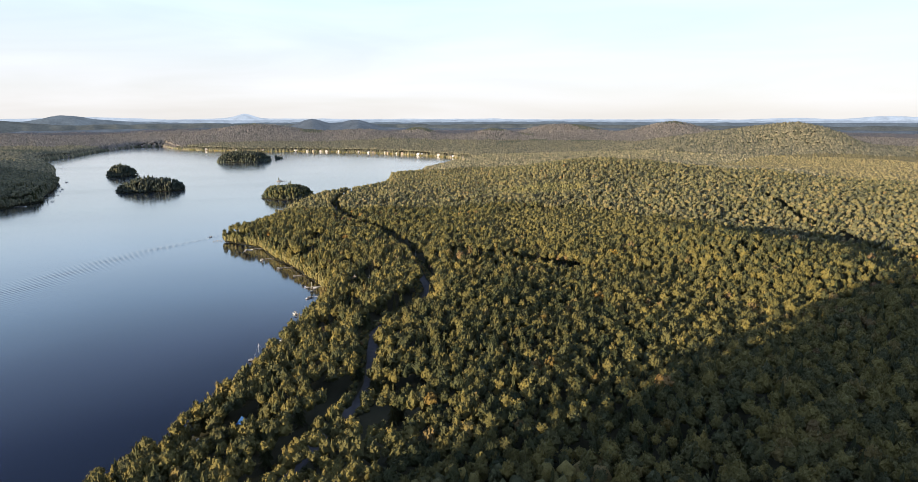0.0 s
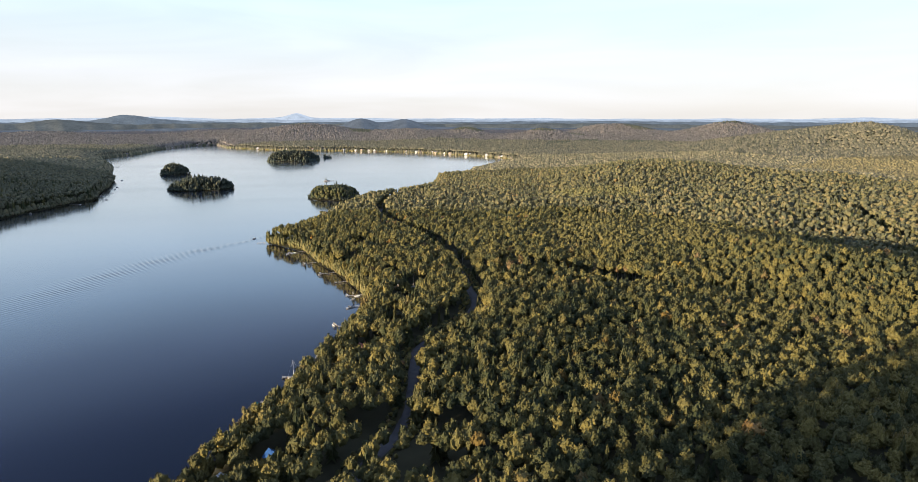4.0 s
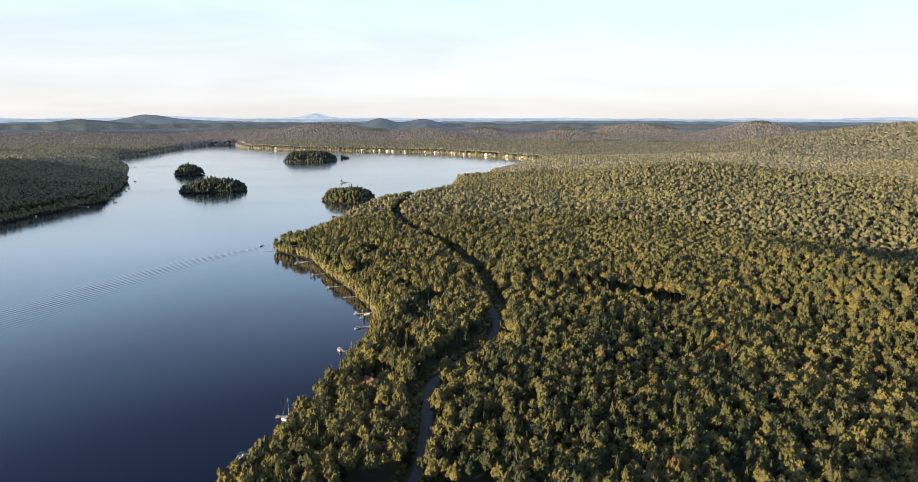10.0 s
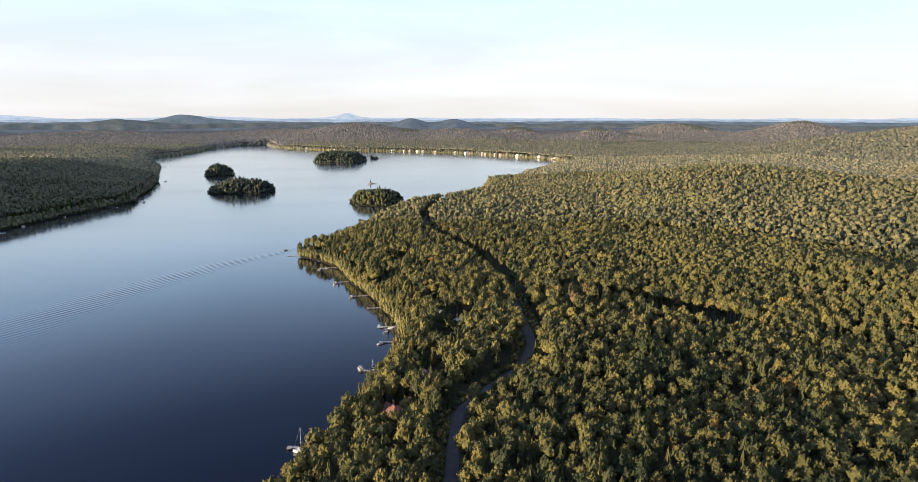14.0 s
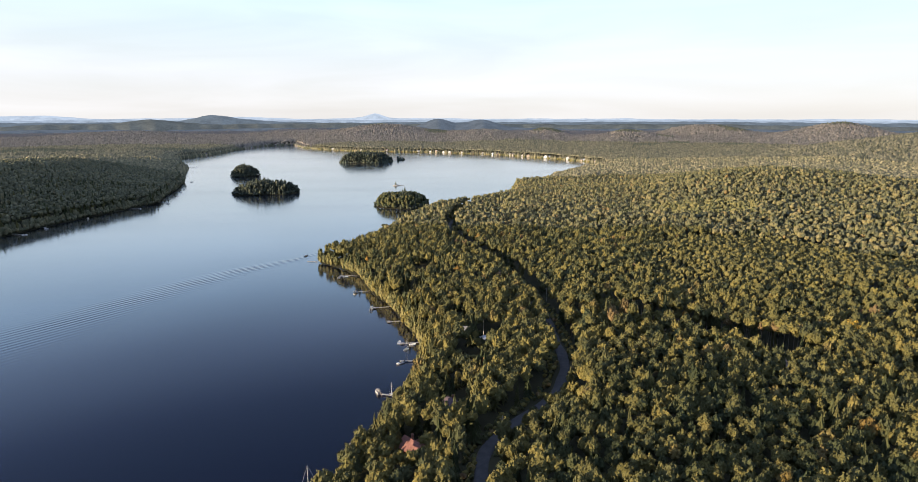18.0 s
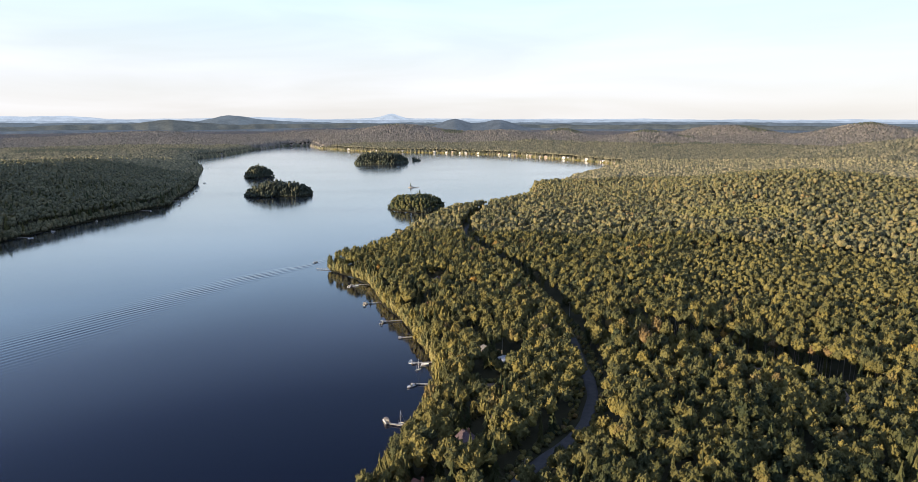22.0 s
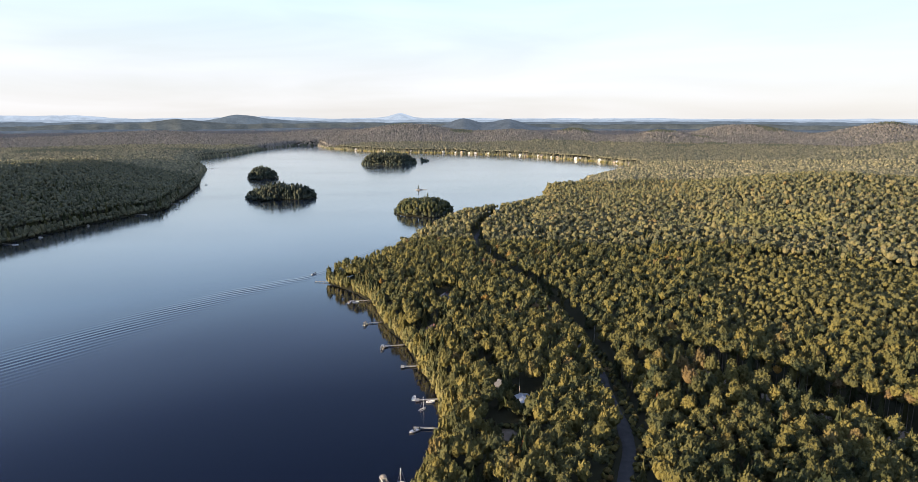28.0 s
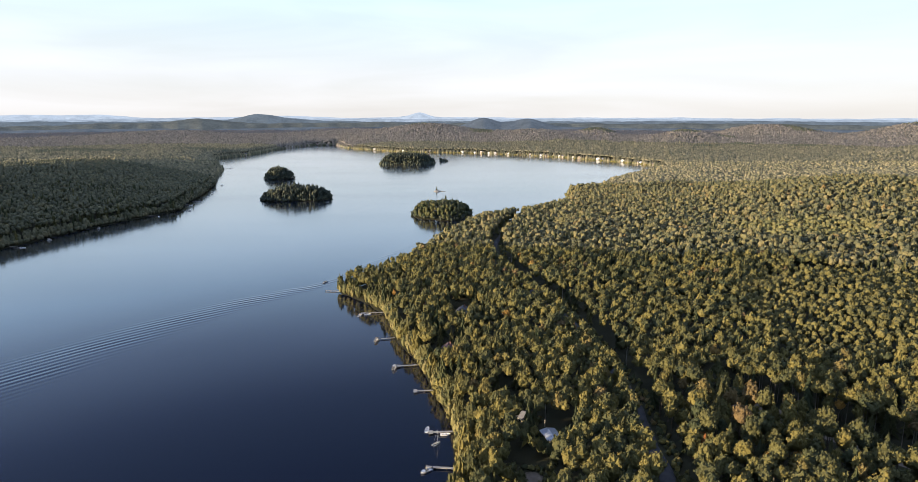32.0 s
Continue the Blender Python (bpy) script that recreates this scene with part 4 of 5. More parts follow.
def hull_mesh(length, beam, depth, bow=0.45):
    """A lofted boat hull with a rounded bilge and an inner well; bow along +x."""
    bm = bmesh.new()
    rings = []
    for i in range(11):
        f = i / 10
        x = (f - 0.5) * length
        w = beam / 2 * (1 - max(0, (f - (1 - bow)) / bow) ** 2.2) * (0.9 + 0.1 * min(1, f * 3))
        sheer = depth * (1 + 0.28 * f * f)
        keel = depth * (0.02 + 0.55 * max(0, (f - 0.72) / 0.28) ** 2)
        w = max(w, 0.03)
        prof = [(-w, sheer), (-w * 0.96, depth * 0.45), (-w * 0.62, keel + 0.08), (0, keel), (w * 0.62, keel + 0.08), (w * 0.96, depth * 0.45), (w, sheer),
                (w * 0.84, sheer - 0.02), (w * 0.74, depth * 0.5 + keel * 0.4), (-w * 0.74, depth * 0.5 + keel * 0.4), (-w * 0.84, sheer - 0.02)]
        rings.append([bm.verts.new((x, y, z)) for y, z in prof])
    for a, b in zip(rings, rings[1:]):
        for i in range(len(a)):
            j = (i + 1) % len(a)
            bm.faces.new((a[i], a[j], b[j], b[i]))
    bm.faces.new(rings[0][::-1])
    bm.faces.new(rings[-1])
    bmesh.ops.recalc_face_normals(bm, faces=bm.faces)
    return bm


def motorboat(x, y, turn, label, length=5.6):
    k = length / 5.6
    root = thing("motorboat", pose(x, y, -0.22, 0, 0, turn), label, "boat")
    part("hull", hull_mesh(length, 2.2 * k, 0.95 * k), M_WHITE, root)
    bm = hull_mesh(length * 1.004, 2.24 * k, 0.95 * k)
    bmesh.ops.bisect_plane(bm, geom=bm.verts[:] + bm.edges[:] + bm.faces[:], plane_co=(0, 0, 0.72 * k), plane_no=(0, 0, 1), clear_outer=True)
    bmesh.ops.bisect_plane(bm, geom=bm.verts[:] + bm.edges[:] + bm.faces[:], plane_co=(0, 0, 0.52 * k), plane_no=(0, 0, 1), clear_inner=True)
    part("stripe", bm, M_BLUE, root, "dark blue stripe along the hull")
    bm = bmesh.new()
    box(bm, 0.06, 1.5 * k, 0.5, Matrix.Translation((0.55 * k, 0, 0.95 * k)) @ Matrix.Rotation(radians(-32), 4, "Y"), 0.01)
    part("windshield", bm, M_GLASS, root, "dark raked windshield")
    part("foredeck", box(bmesh.new(), 1.7 * k, 1.3 * k, 0.10, Matrix.Translation((1.45 * k, 0, 0.95 * k)), 0.04), M_WHITE, root)
    for side in (-1, 1):
        bm = box(bmesh.new(), 0.55, 0.5, 0.32, Matrix.Translation((-0.3 * k, side * 0.42 * k, 0.55 * k)), 0.05)
        box(bm, 0.14, 0.5, 0.5, Matrix.Translation((-0.6 * k, side * 0.42 * k, 0.80 * k)), 0.04)
        part("seat", bm, M_SEAT, root)
    bm = box(bmesh.new(), 0.45, 0.42, 0.6, Matrix.Translation((-length / 2 - 0.15, 0, 0.62)), 0.09)
    box(bm, 0.2, 0.16, 0.8, Matrix.Translation((-length / 2 - 0.15, 0, -0.15)), 0.03)
    part("outboard_engine", bm, M_ENGINE, root, "black outboard engine")
    return root


def pontoon_boat(x, y, turn, label, canvas):
    root = thing("pontoon_boat", pose(x, y, -0.25, 0, 0, turn), label, "boat")
    for side in (-1, 1):
        bm = rod(bmesh.new(), (-3.0, side * 0.85, 0.3), (2.5, side * 0.85, 0.3), 0.32, sides=12)
        rod(bm, (2.5, side * 0.85, 0.3), (3.3, side * 0.85, 0.42), 0.32, 0.05, 12)
        part("pontoon", bm, M_ALU, root)
    part("deck", box(bmesh.new(), 5.9, 2.5, 0.12, Matrix.Translation((0, 0, 0.64)), 0.03), M_DECK, root)
    for side in (-1, 1):
        part("side_panel", box(bmesh.new(), 5.0, 0.06, 0.62, Matrix.Translation((-0.1, side * 1.2, 0.80)), 0.02), M_WHITE, root)
        bm = box(bmesh.new(), 2.0, 0.6, 0.45, Matrix.Translation((-1.4 if side < 0 else 1.2, side * 0.82, 0.76)), 0.06)
        part("bench", bm, M_SEAT, root)
    part("console", box(bmesh.new(), 0.6, 0.7, 0.95, Matrix.Translation((-0.2, -0.6, 0.76)), 0.06), M_WHITE, root)
    for px in (-2.4, 0.7):
        for side in (-1, 1):
            part("canopy_post", rod(bmesh.new(), (px, side * 1.15, 0.76), (px, side * 1.15, 2.5), 0.03), M_ALU, root)
    bm = bmesh.new()
    rows = []
    for i in range(7):
        px = -2.7 + 3.7 * i / 6
        rows.append([bm.verts.new((px, -1.25 + 2.5 * j / 6, 2.45 + 0.28 * math.sin(math.pi * j / 6) + 0.06 * math.sin(i * 1.9))) for j in range(7)])
    faces = [bm.faces.new((rows[i][j], rows[i + 1][j], rows[i + 1][j + 1], rows[i][j + 1])) for i in range(6) for j in range(6)]
    bmesh.ops.solidify(bm, geom=faces, thickness=0.05)
    part("canopy", bm, canvas, root, "stretched canvas canopy")
    bm = box(bmesh.new(), 0.4, 0.4, 0.6, Matrix.Translation((-3.15, 0, 0.6)), 0.08)
    part("outboard_engine", bm, M_ENGINE, root, "black outboard engine")
    root.scale = (0.64, 0.64, 0.74)
    return root


def sailboat(x, y, turn, label, length=6.0, mast=8.0):
    k = length / 6.0
    root = thing("sailboat", pose(x, y, -0.3, 0, 0, turn), label, "boat")
    part("hull", hull_mesh(length, 2.1 * k, 1.0 * k, 0.6), M_WHITE, root)
    part("cabin", box(bmesh.new(), 1.9 * k, 1.2 * k, 0.45 * k, Matrix.Translation((0.5 * k, 0, 1.0 * k)), 0.1), M_WHITE, root)
    part("mast", rod(bmesh.new(), (0.6 * k, 0, 0.9), (0.6 * k, 0, mast), 0.07, 0.045, 8), M_WHITE, root, "tall white mast")
    part("boom", rod(bmesh.new(), (0.6 * k, 0, 1.7 * k), (-2.2 * k, 0, 1.75 * k), 0.06), M_WHITE, root)
    bm = rod(bmesh.new(), (0.4 * k, 0, 1.85 * k), (-2.1 * k, 0, 1.88 * k), 0.16, 0.11, 8)
    part("furled_sail", bm, M_CANVAS, root, "sail furled on the boom")
    for a in ((2.9 * k, 0, 1.2 * k), (-2.9 * k, 0, 1.05 * k)):
        part("stay", rod(bmesh.new(), a, (0.6 * k, 0, mast - 0.2), 0.025, sides=4), M_ROPE, root)
    return root


def rowboat(x, y, turn, label, length=4.0, mat=None):
    root = thing("rowboat", pose(x, y, -0.12, 0, 0, turn), label, "boat")
    part("hull", hull_mesh(length, 1.5, 0.6), mat or M_WHITE, root)
    for px in (-0.9, 0.4):
        part("thwart", box(bmesh.new(), 0.28, 1.15, 0.05, Matrix.Translation((px, 0, 0.42)), 0.01), M_DECK, root)
    return root


dock((6, 544), (-4, 543), "thin grey plank dock reaching from the wooded bank", 3.0)
dock((13, 502), (8, 501), "short dark plank dock beside a moored pontoon boat")
dock((28, 467), (19, 466), "long pale plank dock with a boat at its end", 3.0)
dock((34, 440), (27, 440), "grey plank dock with an end platform over dark water", 3.5)
dock((42, 406), (33, 406), "pale plank dock with small boats tied to it", 3.0)
dock((42, 382), (30.5, 384), "long pale plank dock beside a white motorboat")
dock((32, 346), (22, 350), "long pale plank dock with a pontoon boat at its end")
dock((17, 311), (12, 312), "short pale plank dock under overhanging trees", 3.0)
dock((5, 288), (-4, 289), "grey plank dock beside a moored sailboat", 2.5)
dock((-9, 266), (-13, 267), "short plank dock under overhanging boughs")
dock((-26, 589), (-34, 591), "thin plank dock at the tip of the wooded point")
motorboat(-6.5, 541, 75, "small white motorboat tied at a dock's end", 4.6)
rowboat(-2.5, 541.2, 10, "small pale open boat beside a dock")
pontoon_boat(6.0, 499.8, 60, "pontoon boat with a beige canopy moored off the bank", M_CANVAS)
pontoon_boat(16.6, 464.6, 70, "pontoon boat with a pale canopy at a dock's end", M_WHITE)
rowboat(37.5, 404.4, 3, "small white open boat tied along a dock", 3.6)
sailboat(34.2, 398.5, 40, "small white sailing dinghy with a bare mast", 3.4, 6.0)
rowboat(31, 408.3, 80, "pale open boat at a dock's end platform", 3.8)
motorboat(30.6, 381.9, 215, "white motorboat with a dark windshield at a dock", 4.4)
pontoon_boat(20.4, 352.4, 110, "pontoon boat with a beige canopy at a dock's end", M_CANVAS)
sailboat(26.2, 350.4, 160, "small sailing dinghy with a bare mast beside a dock", 2.8, 5.5)
pontoon_boat(11.2, 309.3, 190, "pontoon boat with a white canopy by a short dock", M_WHITE)
sailboat(0.2, 286.2, 175, "white sailboat with a tall bare mast at a dock", 7.0, 9.5)
pontoon_boat(-14.5, 264.0, 40, "pontoon boat with a teal canopy under the trees", M_TEAL)
motorboat(-38, 612, 245, "small white motorboat under way on the open lake", 4.8)


def wake():
    """Low rolling waves that spread behind the motorboat and drift down the lake."""
    q = smooth_line([(22, 745), (12, 722), (-12, 668), (-39, 611), (-62, 590), (-92, 562), (-130, 512), (-160, 462), (-188, 410)], 1.6)
    t = np.gradient(q, axis=0)
    t /= np.linalg.norm(t, axis=1)[:, None]
    nrm = np.stack([-t[:, 1], t[:, 0]], 1)
    run = np.concatenate([[0], np.cumsum(np.linalg.norm(np.diff(q, axis=0), axis=1))])
    wide = np.interp(run, [0, 60, 148, 190, 330, run[-1]], [10, 9, 12, 22, 52, 84])
    tall = np.interp(run, [0, 60, 148, 190, 330, run[-1]], [0.02, 0.035, 0.05, 0.05, 0.042, 0.012])
    cols, v = 120, []
    for c in range(cols):
        f = c / (cols - 1)
        off = (f - 0.35) * wide
        swell = np.sin(off * 1.5 + run * 0.32 + 0.5 * np.sin(run * 0.05)) * (0.75 + 0.25 * np.sin(run * 0.13 + off * 0.2))
        p = q + nrm * off[:, None]
        v.append(np.stack([p[:, 0], p[:, 1], 0.006 + tall * (1 + swell) * math.sin(math.pi * f) ** 1.5], 1))
    n, f = len(q), []
    for k in range(cols - 1):
        i = np.arange(n - 1) + k * n
        f.append(np.stack([i, i + 1, i + 1 + n, i + n], 1))
    ob = new("water_wake", mesh_of("water_wake", np.concatenate(v), np.concatenate(f), M_WATER, smooth=True))
    tagged(ob, "rippling boat wake crossing the calm lake", "wake", kind="structure")


wake()


# ---- houses ------------------------------------------------------------------------------------------------
def gable(w, l, wall_h, rise, out=0.0):
    """A house body with pointed gables; the ridge runs along y."""
    bm = bmesh.new()
    prof = [(-w / 2, 0), (w / 2, 0), (w / 2, wall_h), (0, wall_h + rise), (-w / 2, wall_h)]
    a, b = [bm.verts.new((x, -l / 2, z)) for x, z in prof], [bm.verts.new((x, l / 2, z)) for x, z in prof]
    bm.faces.new(a)
    bm.faces.new(b[::-1])
    for i in range(5):
        j = (i + 1) % 5
        bm.faces.new((a[i], b[i], b[j], a[j]))
    bmesh.ops.recalc_face_normals(bm, faces=bm.faces)
    return bm


def roof_side(w, l, wall_h, rise, side, eave=0.5):
    bm = bmesh.new()
    slope = rise / (w / 2)
    x1 = w / 2 + eave
    z0, z1 = wall_h + rise + 0.04, wall_h + rise + 0.04 - slope * x1
    pts = [(0, z0), (x1, z1), (x1, z1 + 0.16), (0, z0 + 0.18)]
    a, b = [bm.verts.new((side * x, -l / 2 - eave, z)) for x, z in pts], [bm.verts.new((side * x, l / 2 + eave, z)) for x, z in pts]
    bm.faces.new(a)
    bm.faces.new(b[::-1])
    for i in range(4):
        j = (i + 1) % 4
        bm.faces.new((a[i], b[i], b[j], a[j]))
    bmesh.ops.recalc_face_normals(bm, faces=bm.faces)
    return bm


def opening(parent, m, w, h, name="window"):
    """A window or door set 4 cm proud of a wall; m: its foot's middle, with +y outwards."""
    if name == "window":
        win = part("window", box(bmesh.new(), w + 0.2, 0.08, h + 0.2, m @ Matrix.Translation((0, 0.02, -0.1)), 0.01), M_TRIM, parent, "white window frame")
        for s in (-1, 1):
            part("pane", box(bmesh.new(), w / 2 - 0.04, 0.04, h, m @ Matrix.Translation((s * w / 4, 0.06, 0))), M_GLASS, win)
    else:
        part("door", box(bmesh.new(), w, 0.08, h, m @ Matrix.Translation((0, 0.02, 0)), 0.015), M_DOOR, parent, "brown wooden door")


def house(x, y, turn, w, l, wall_h, rise, roof, wall, label, chimney=True, group="", wing=False, z=None, category="house"):
    z = float(ground_height([x], [y])[0]) + 0.1 if z is None else z
    root = thing("house", pose(x, y, z, 0, 0, turn), label, category, group)
    part("foundation", box(bmesh.new(), w - 0.1, l - 0.1, 1.6, Matrix.Translation((0, 0, -1.45)), 0.02), M_ROCK, root)
    part("wall", gable(w, l, wall_h, rise), wall, root)
    for side in (-1, 1):
        part("roof", roof_side(w, l, wall_h, rise, side), roof, root)
    if chimney:
        part("chimney", box(bmesh.new(), 0.7, 0.7, rise + 1.3, Matrix.Translation((w * 0.18, l * 0.2, wall_h)), 0.03), M_BRICK, root, "brick chimney")
    if wing:
        part("wing_wall", gable(l * 0.5, w * 0.9, wall_h, rise * 0.8), wall, root).matrix_local = pose(w * 0.55, 0, 0, 0, 0, 90)
        for side in (-1, 1):
            part("wing_roof", roof_side(l * 0.5, w * 0.9, wall_h, rise * 0.8, side), roof, root).matrix_local = pose(w * 0.55, 0, 0.02, 0, 0, 90)
    for side in (-1, 1):
        for k in (-0.3, 0.3):
            opening(root, Matrix.Translation((side * w / 2, k * l, 1.0)) @ Matrix.Rotation(radians(-90 * side), 4, "Z"), 1.1, 1.1)
        opening(root, Matrix.Translation((w * 0.22, side * l / 2, 1.0)) @ Matrix.Rotation(0 if side > 0 else math.pi, 4, "Z"), 1.2, 1.1)
    opening(root, Matrix.Translation((-w * 0.2, -l / 2, 0.05)) @ Matrix.Rotation(math.pi, 4, "Z"), 0.95, 2.05, "door")
    return root


house(32, 299, 35, 5.8, 8.4, 2.9, 2.4, M_RED_ROOF, M_LOG_WALL, "lakeside cottage with a red-brown shingled roof among trees", True, "", True)
house(48.5, 327, 25, 5.0, 6.8, 2.7, 1.6, M_PURPLE_ROOF, M_LOG_WALL, "small cottage with a plum-brown shingled roof among trees", True)
house(60.5, 339, -20, 4.5, 6.5, 2.5, 1.4, M_PURPLE_ROOF, M_LOG_WALL, "low dark shed with a plum-brown roof", False, category="shed")
house(73, 391, 12, 4.6, 6.6, 2.7, 0.5, M_METAL_ROOF, M_TAN_WALL, "long building with a pale flat metal roof in a yard", False, category="garage")
house(65, 408, 40, 4.5, 6.0, 2.6, 1.6, M_GREY_ROOF, M_TAN_WALL, "small tan cottage half hidden by trees", False)
house(61, 418, 10, 4.5, 6.0, 2.5, 1.5, M_PURPLE_ROOF, M_TAN_WALL, "dark cabin with a brown roof under tall trees", False, category="cabin")
house(51, 526, -15, 6.0, 9.0, 2.8, 1.8, M_GREY_ROOF, M_TAN_WALL, "cottage with a pale grey roof deep in the trees", True)
house(29, 546, 20, 5.0, 7.0, 2.6, 1.6, M_PURPLE_ROOF, M_LOG_WALL, "brown cabin near the wooded point", False, category="cabin")
house(41, 474, -10, 6.0, 8.0, 2.7, 2.0, M_PURPLE_ROOF, M_TAN_WALL, "cottage with a plum-brown roof in the trees", True)
house(-6, 215, 30, 4.2, 5.4, 2.6, 1.8, M_BLUE_ROOF, M_LOG_WALL, "small red cabin with a bright blue sheet roof", False, category="cabin")
house(-21, 207, 10, 3.6, 5.0, 2.6, 1.0, M_METAL_ROOF, M_PALE_WALL, "small white boathouse with a pale metal roof", False, category="boathouse")


# houses along the far shores, each a little different in size and heading
def far_house(x, y, turn, w, l, wall_h, rise, roof, wall, label):
    z = max(float(ground_height([x], [y])[0]), 0.6)
    root = thing("lake_house", pose(x, y, z, 0, 0, turn), label, "house", "houses along the far shore")
    part("foundation", box(bmesh.new(), w - 0.2, l - 0.2, 2.5, Matrix.Translation((0, 0, -2.4))), M_ROCK, root)
    part("wall", gable(w, l, wall_h, rise), wall, root)
    for side in (-1, 1):
        part("roof", roof_side(w, l, wall_h, rise, side), roof, root)
    for k in (-0.25, 0.25):
        opening(root, Matrix.Translation((k * w, -l / 2, wall_h * 0.3)) @ Matrix.Rotation(math.pi, 4, "Z"), 1.6, 1.5)
    return root


pick = random.Random(4)
for x, y in FAR_YARDS:
    big = pick.uniform(0.8, 1.25)
    wall, word = pick.choice([(M_PALE_WALL, "white"), (M_PALE_WALL, "white"), (M_TRIM, "cream"), (M_TAN_WALL, "tan"), (M_TAN_WALL, "tan")])
    roof, cap = pick.choice([(M_GREY_ROOF, "grey"), (M_METAL_ROOF, "pale metal"), (M_RED_ROOF, "red-brown")])
    far_house(x, y, pick.uniform(-30, 30), 6.6 * big, 8 * big, 3.5 * big, 2.0 * big, roof, wall, f"{word} lake house with a {cap} roof at the water's edge")

for n, (x, y) in enumerate([(-315, 773), (-322, 741), (-301, 832), (-275, 903), (-252, 942), (-271, 990), (-273, 1067), (-268, 1020), (-299, 1211), (-385, 1530), (-278, 1099)]):
    if n % 2:
        dock((x - 5, y + 1), (x + 4, y - 2), "small grey dock under the dark western bank", 2.5)
        rowboat(x + 7, y - 3, 40 * n, "small white open boat off the western bank", 4.5)
    else:
        pontoon_boat(x + 3, y - 2, 50 * n, "moored pontoon boat below the dark western bank", M_WHITE)


# ---- poles and the rock in the lake ---------------------------------------------------------------------------
def utility_pole(x, y, high=9.5):
    z = float(ground_height([x], [y])[0])
    root = thing("utility_pole", pose(x, y, z, 0, 0, 20), "weathered grey wooden utility pole beside the road", "pole", "poles along the road")
    part("post", rod(bmesh.new(), (0, 0, -0.8), (0, 0, high), 0.15, 0.11, 8), M_DECK, root)
    part("crossarm", box(bmesh.new(), 2.2, 0.12, 0.14, Matrix.Translation((0, 0.12, high - 0.9)), 0.02), M_POST, root)
    for k in (-0.95, 0.0, 0.95):
        part("insulator", rod(bmesh.new(), (k, 0.12, high - 0.76), (k, 0.12, high - 0.55), 0.06, 0.04), M_WHITE, root)


for spot in ((48.5, 243), (62, 300), (73, 402), (67, 406), (118.5, 400), (119, 452), (110, 540), (91.5, 620), (99, 720)):
    utility_pole(*spot)


def rock(bm, x, y, z, r, rng):
    made = bmesh.ops.create_icosphere(bm, subdivisions=2, radius=1.0)
    for v in made["verts"]:
        k = r * (0.85 + 0.3 * noise.noise(v.co * 1.7 + Vector((x, y, rng.random() * 0.1))))
        v.co = Vector((x + v.co.x * k * 1.3, y + v.co.y * k, z + v.co.z * k * 0.55))


rng = random.Random(9)
rocks = thing("rock_islet", pose(49, 1112, 0), "low granite rock islet with one small spruce in open water", "rock")
for dx, dy, r in ((0, 0, 4.0), (4.5, 1.0, 2.4), (8.5, 0.5, 1.6), (12, 1, 1.1)):
    bm = bmesh.new()
    rock(bm, dx, dy, 0.1, r, rng)
    part("rock", bm, M_ROCK, rocks)


# ---- the trees that the flight passes nearest ------------------------------------------------------------------
def tree_maker(name, label, category, crown_v, crown_f, mat, trunk_h, trunk_r, bark, limbs=True, group="trees beside the clearing"):
    """A tree at its full size at the origin: trunk with limbs, and a crown."""
    root = thing(name, Matrix(), label, category, group)
    bm = rod(bmesh.new(), (0, 0, -0.8), (0.15, 0.1, trunk_h), trunk_r, trunk_r * 0.45, 7)
    if limbs:
        for k in range(4):
            a, z = 1.6 * k + 0.4, trunk_h * (0.62 + 0.09 * k)
            rod(bm, (0.1, 0.05, z), (1.7 * math.cos(a), 1.7 * math.sin(a), z + 1.6), trunk_r * 0.42, trunk_r * 0.15, 5)
    part("trunk", bm, bark, root)
    crown = new("crown", mesh_of("crown", crown_v, crown_f, mat, smooth=len(crown_v) > 140))
    crown.parent = root
    return root


def full_crown(v, radius, high, top):
    """A crown of that radius and height whose tip stands at the height top."""
    z = v[:, 2] / v[:, 2].max() * high
    return np.stack([v[:, 0] * radius, v[:, 1] * radius, z + top - high], 1)


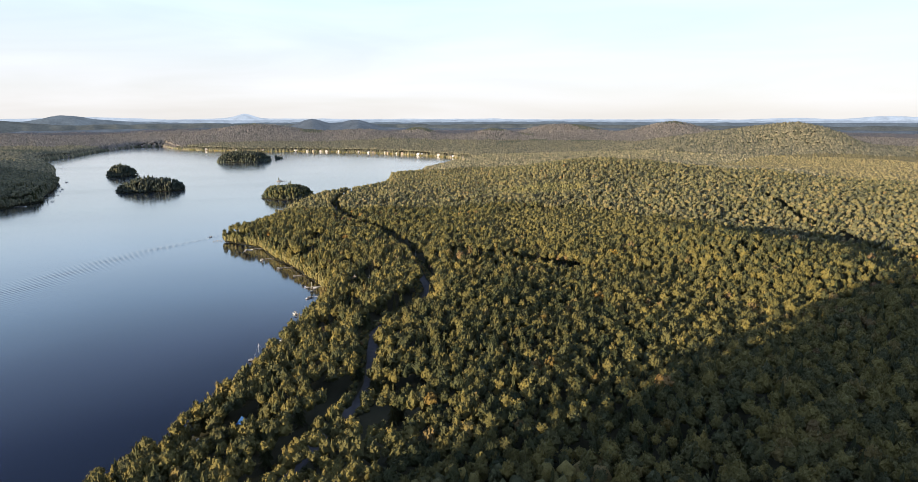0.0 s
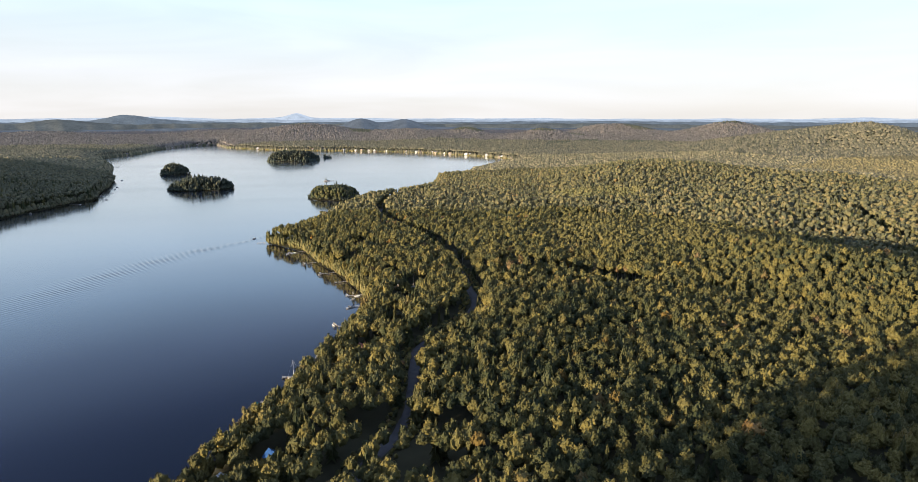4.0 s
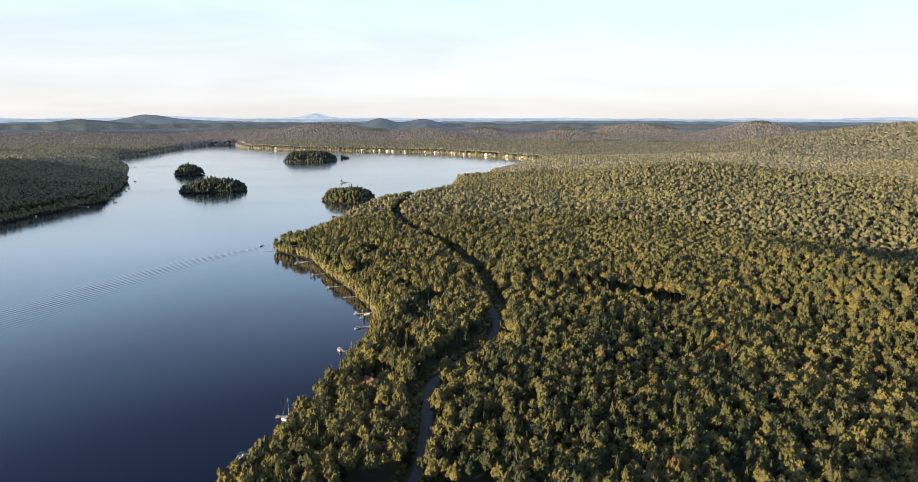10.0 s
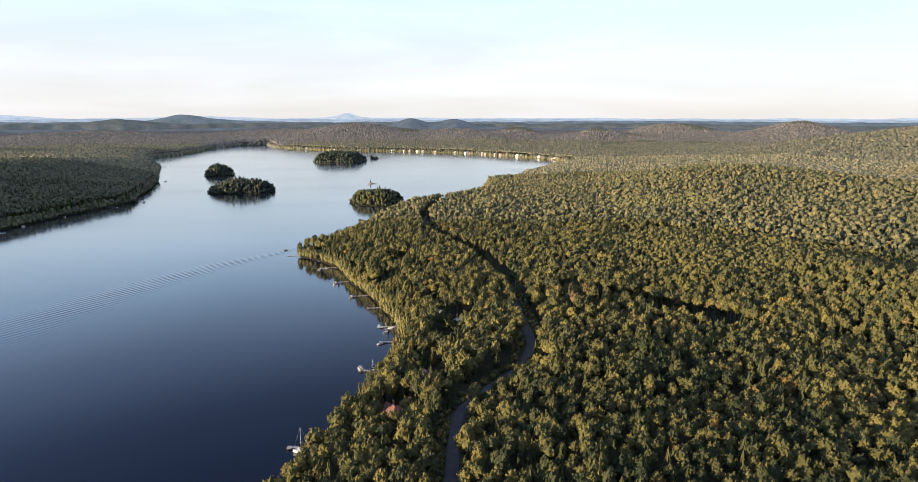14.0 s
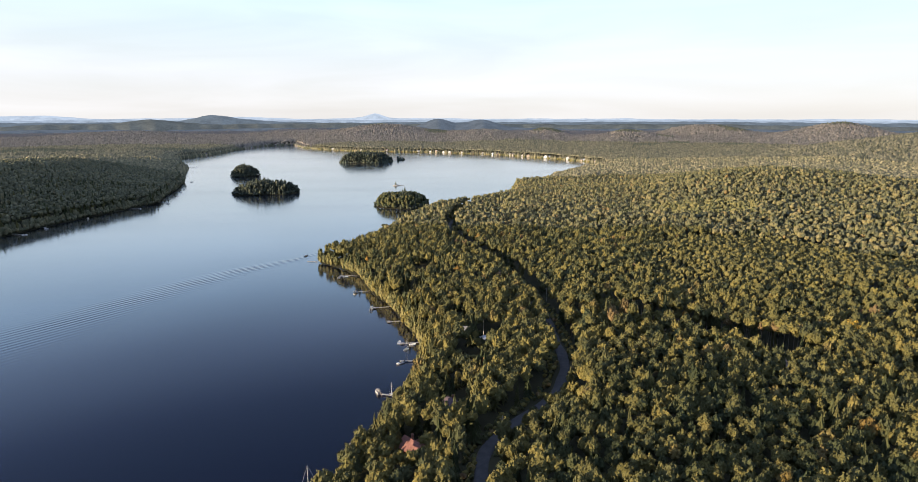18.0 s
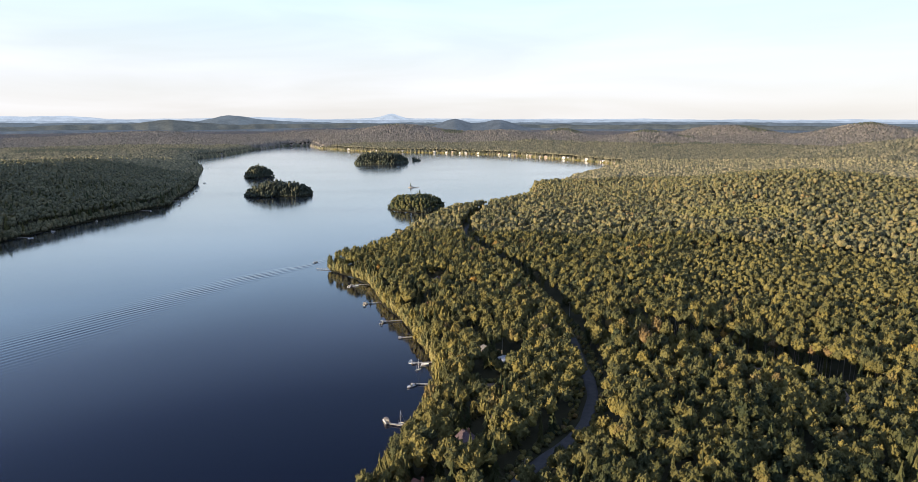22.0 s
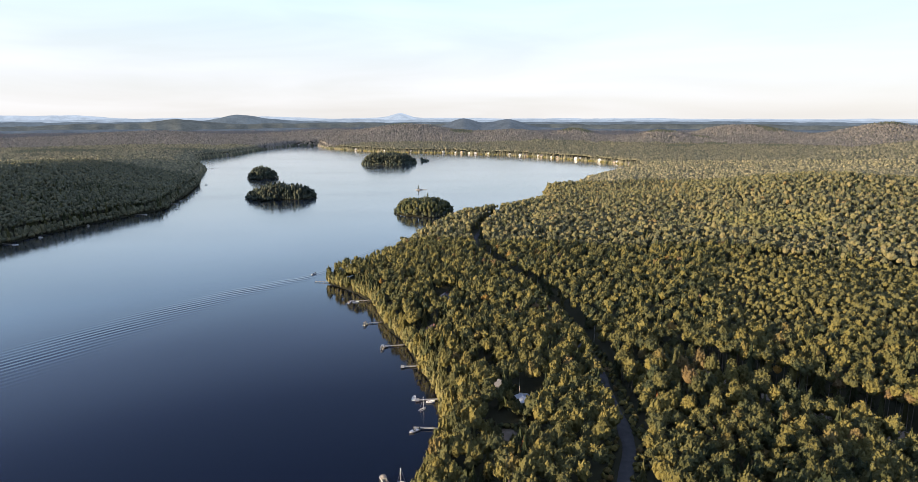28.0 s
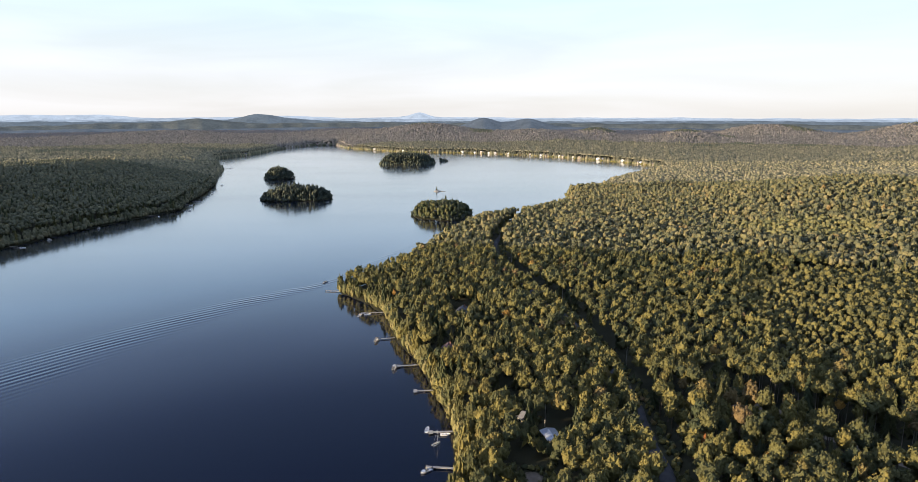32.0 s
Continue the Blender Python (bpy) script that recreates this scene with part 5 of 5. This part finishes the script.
def plant_things():
    fine = [clumpcrown(np.random.default_rng(50 + k), 20, True, 130, 0.11, 0.25 + 0.08 * k) for k in range(6)]
    firs = [conifer(np.random.default_rng(70 + k), 12, 12) for k in range(3)]
    oaks = [tree_maker("broadleaf_tree", "full-crowned olive-green broadleaf tree in evening sun", "tree", full_crown(v, 2.8, 6.6 + 0.5 * k, 15.5), f, M_LEAF, 9.5, 0.26, M_BARK)
            for k, (v, f) in enumerate(fine)]
    spruces = [tree_maker("spruce", "pointed dark green spruce among broadleaf trees", "tree", v * np.array([14.5, 14.5, 15.0]), f, M_PINE, 13.0, 0.22, M_BARK, False)
               for v, f in firs]
    first = set()
    rng = random.Random(12)
    for x, y, con in PICKED:
        kinds = spruces if con else oaks
        k = rng.randrange(len(kinds))
        z = float(ground_height([x], [y])[0])
        m = pose(x, y, z, 0, 0, rng.uniform(0, 360))
        size = rng.choice([0.66, 0.76, 0.86, 1.05]) * rng.uniform(0.92, 1.08) * float(lowness(np.array([x]), np.array([y]))[0])
        key = (bool(con), k)
        if key in first:
            ob = copy_thing(kinds[k], m)
        else:
            ob = kinds[k]
            first.add(key)
        ob.matrix_basis = m @ Matrix.Diagonal((size, size, size * rng.uniform(0.92, 1.1), 1))
    for key in [(False, k) for k in range(6)] + [(True, k) for k in range(3)]:
        if key not in first:
            kinds = spruces if key[0] else oaks
            x, y = 120 + 7 * key[1], 350
            kinds[key[1]].matrix_basis = pose(x, y, float(ground_height([x], [y])[0]))
    M_STEM = mottled("pale_brown_stems", (0.13, 0.105, 0.085), (0.24, 0.20, 0.165), 2.0, 0.85)
    # tall slender trees with bare pale stems along the far edge of the cleared strip
    slim = []
    for k in range(3):
        v, f = clumpcrown(np.random.default_rng(90 + k), 10, True, 60, 0.14)
        slim.append(tree_maker("slender_tree", "tall slender tree with a bare brown stem at the clearing's edge", "tree", full_crown(v, 2.6, 5.4, 15.0), f, M_LEAF, 12.5, 0.15,
                               M_STEM, False, "slender trees along the clearing"))
    q = smooth_line(TRACKS[0], 2.6)
    t = np.gradient(q, axis=0)
    t /= np.linalg.norm(t, axis=1)[:, None]
    n = 0
    for i in range(len(q)):
        for off in (6.6, 9.0):
            x, y = q[i, 0] - t[i, 1] * (off + rng.uniform(-0.6, 0.9)), q[i, 1] + t[i, 0] * (off + rng.uniform(-0.6, 0.9))
            if rng.random() < 0.25:
                continue
            m = pose(x, y, float(ground_height([x], [y])[0]), rng.uniform(-2, 2), rng.uniform(-2, 2), rng.uniform(0, 360))
            ob = slim[n] if n < 3 else copy_thing(slim[rng.randrange(3)], m)
            size = rng.uniform(0.78, 1.05)
            ob.matrix_basis = m @ Matrix.Diagonal((size, size, size, 1))
            n += 1


plant_things()


def marked_tree(x, y, crown, high, mat, label, seed, spire=False):
    """A tree that stands out by its colour."""
    z = max(float(ground_height([x], [y])[0]), 1.4)
    g = np.random.default_rng(seed)
    if spire:
        v, f = conifer(g, 11, 12)
        ob = tree_maker("dead_spruce", label, "tree", v * np.array([high, high, high]), f, mat, high * 0.9, 0.2, M_BIRCH, False, "odd-coloured trees")
    else:
        v, f = clumpcrown(g, 13, True, 100, 0.13)
        ob = tree_maker("autumn_tree", label, "tree", full_crown(v, crown, crown * 2.1, high), f, mat, high * 0.7, 0.25, M_BARK, True, "odd-coloured trees")
    ob.matrix_basis = pose(x, y, z)


M_GOLD = mottled("golden_leaves", (0.26, 0.16, 0.02), (0.42, 0.27, 0.04), 0.8, 0.65)
M_TAWNY = mottled("tawny_leaves", (0.16, 0.10, 0.03), (0.26, 0.16, 0.05), 0.8, 0.65)
marked_tree(225, 344, 3.4, 16.0, M_GOLD, "bright golden-yellow tree standing out of the forest", 201)
marked_tree(131, 166, 3.6, 16.0, M_TAWNY, "tawny orange tree in the shaded forest", 202)
marked_tree(347, 314, 3.8, 17.0, M_TAWNY, "tawny tree at the edge of the sunlit wood", 203)
marked_tree(63, 343, 2.0, 15.0, M_RUST, "dead rust-brown spruce near a shed", 204, True)
marked_tree(117, 372, 2.0, 13.0, M_RUST, "dead rust-brown spruce beside the road", 205, True)
marked_tree(49, 1112, 2.0, 7.0, M_PINE, "small lone spruce on a rock islet", 206, True)
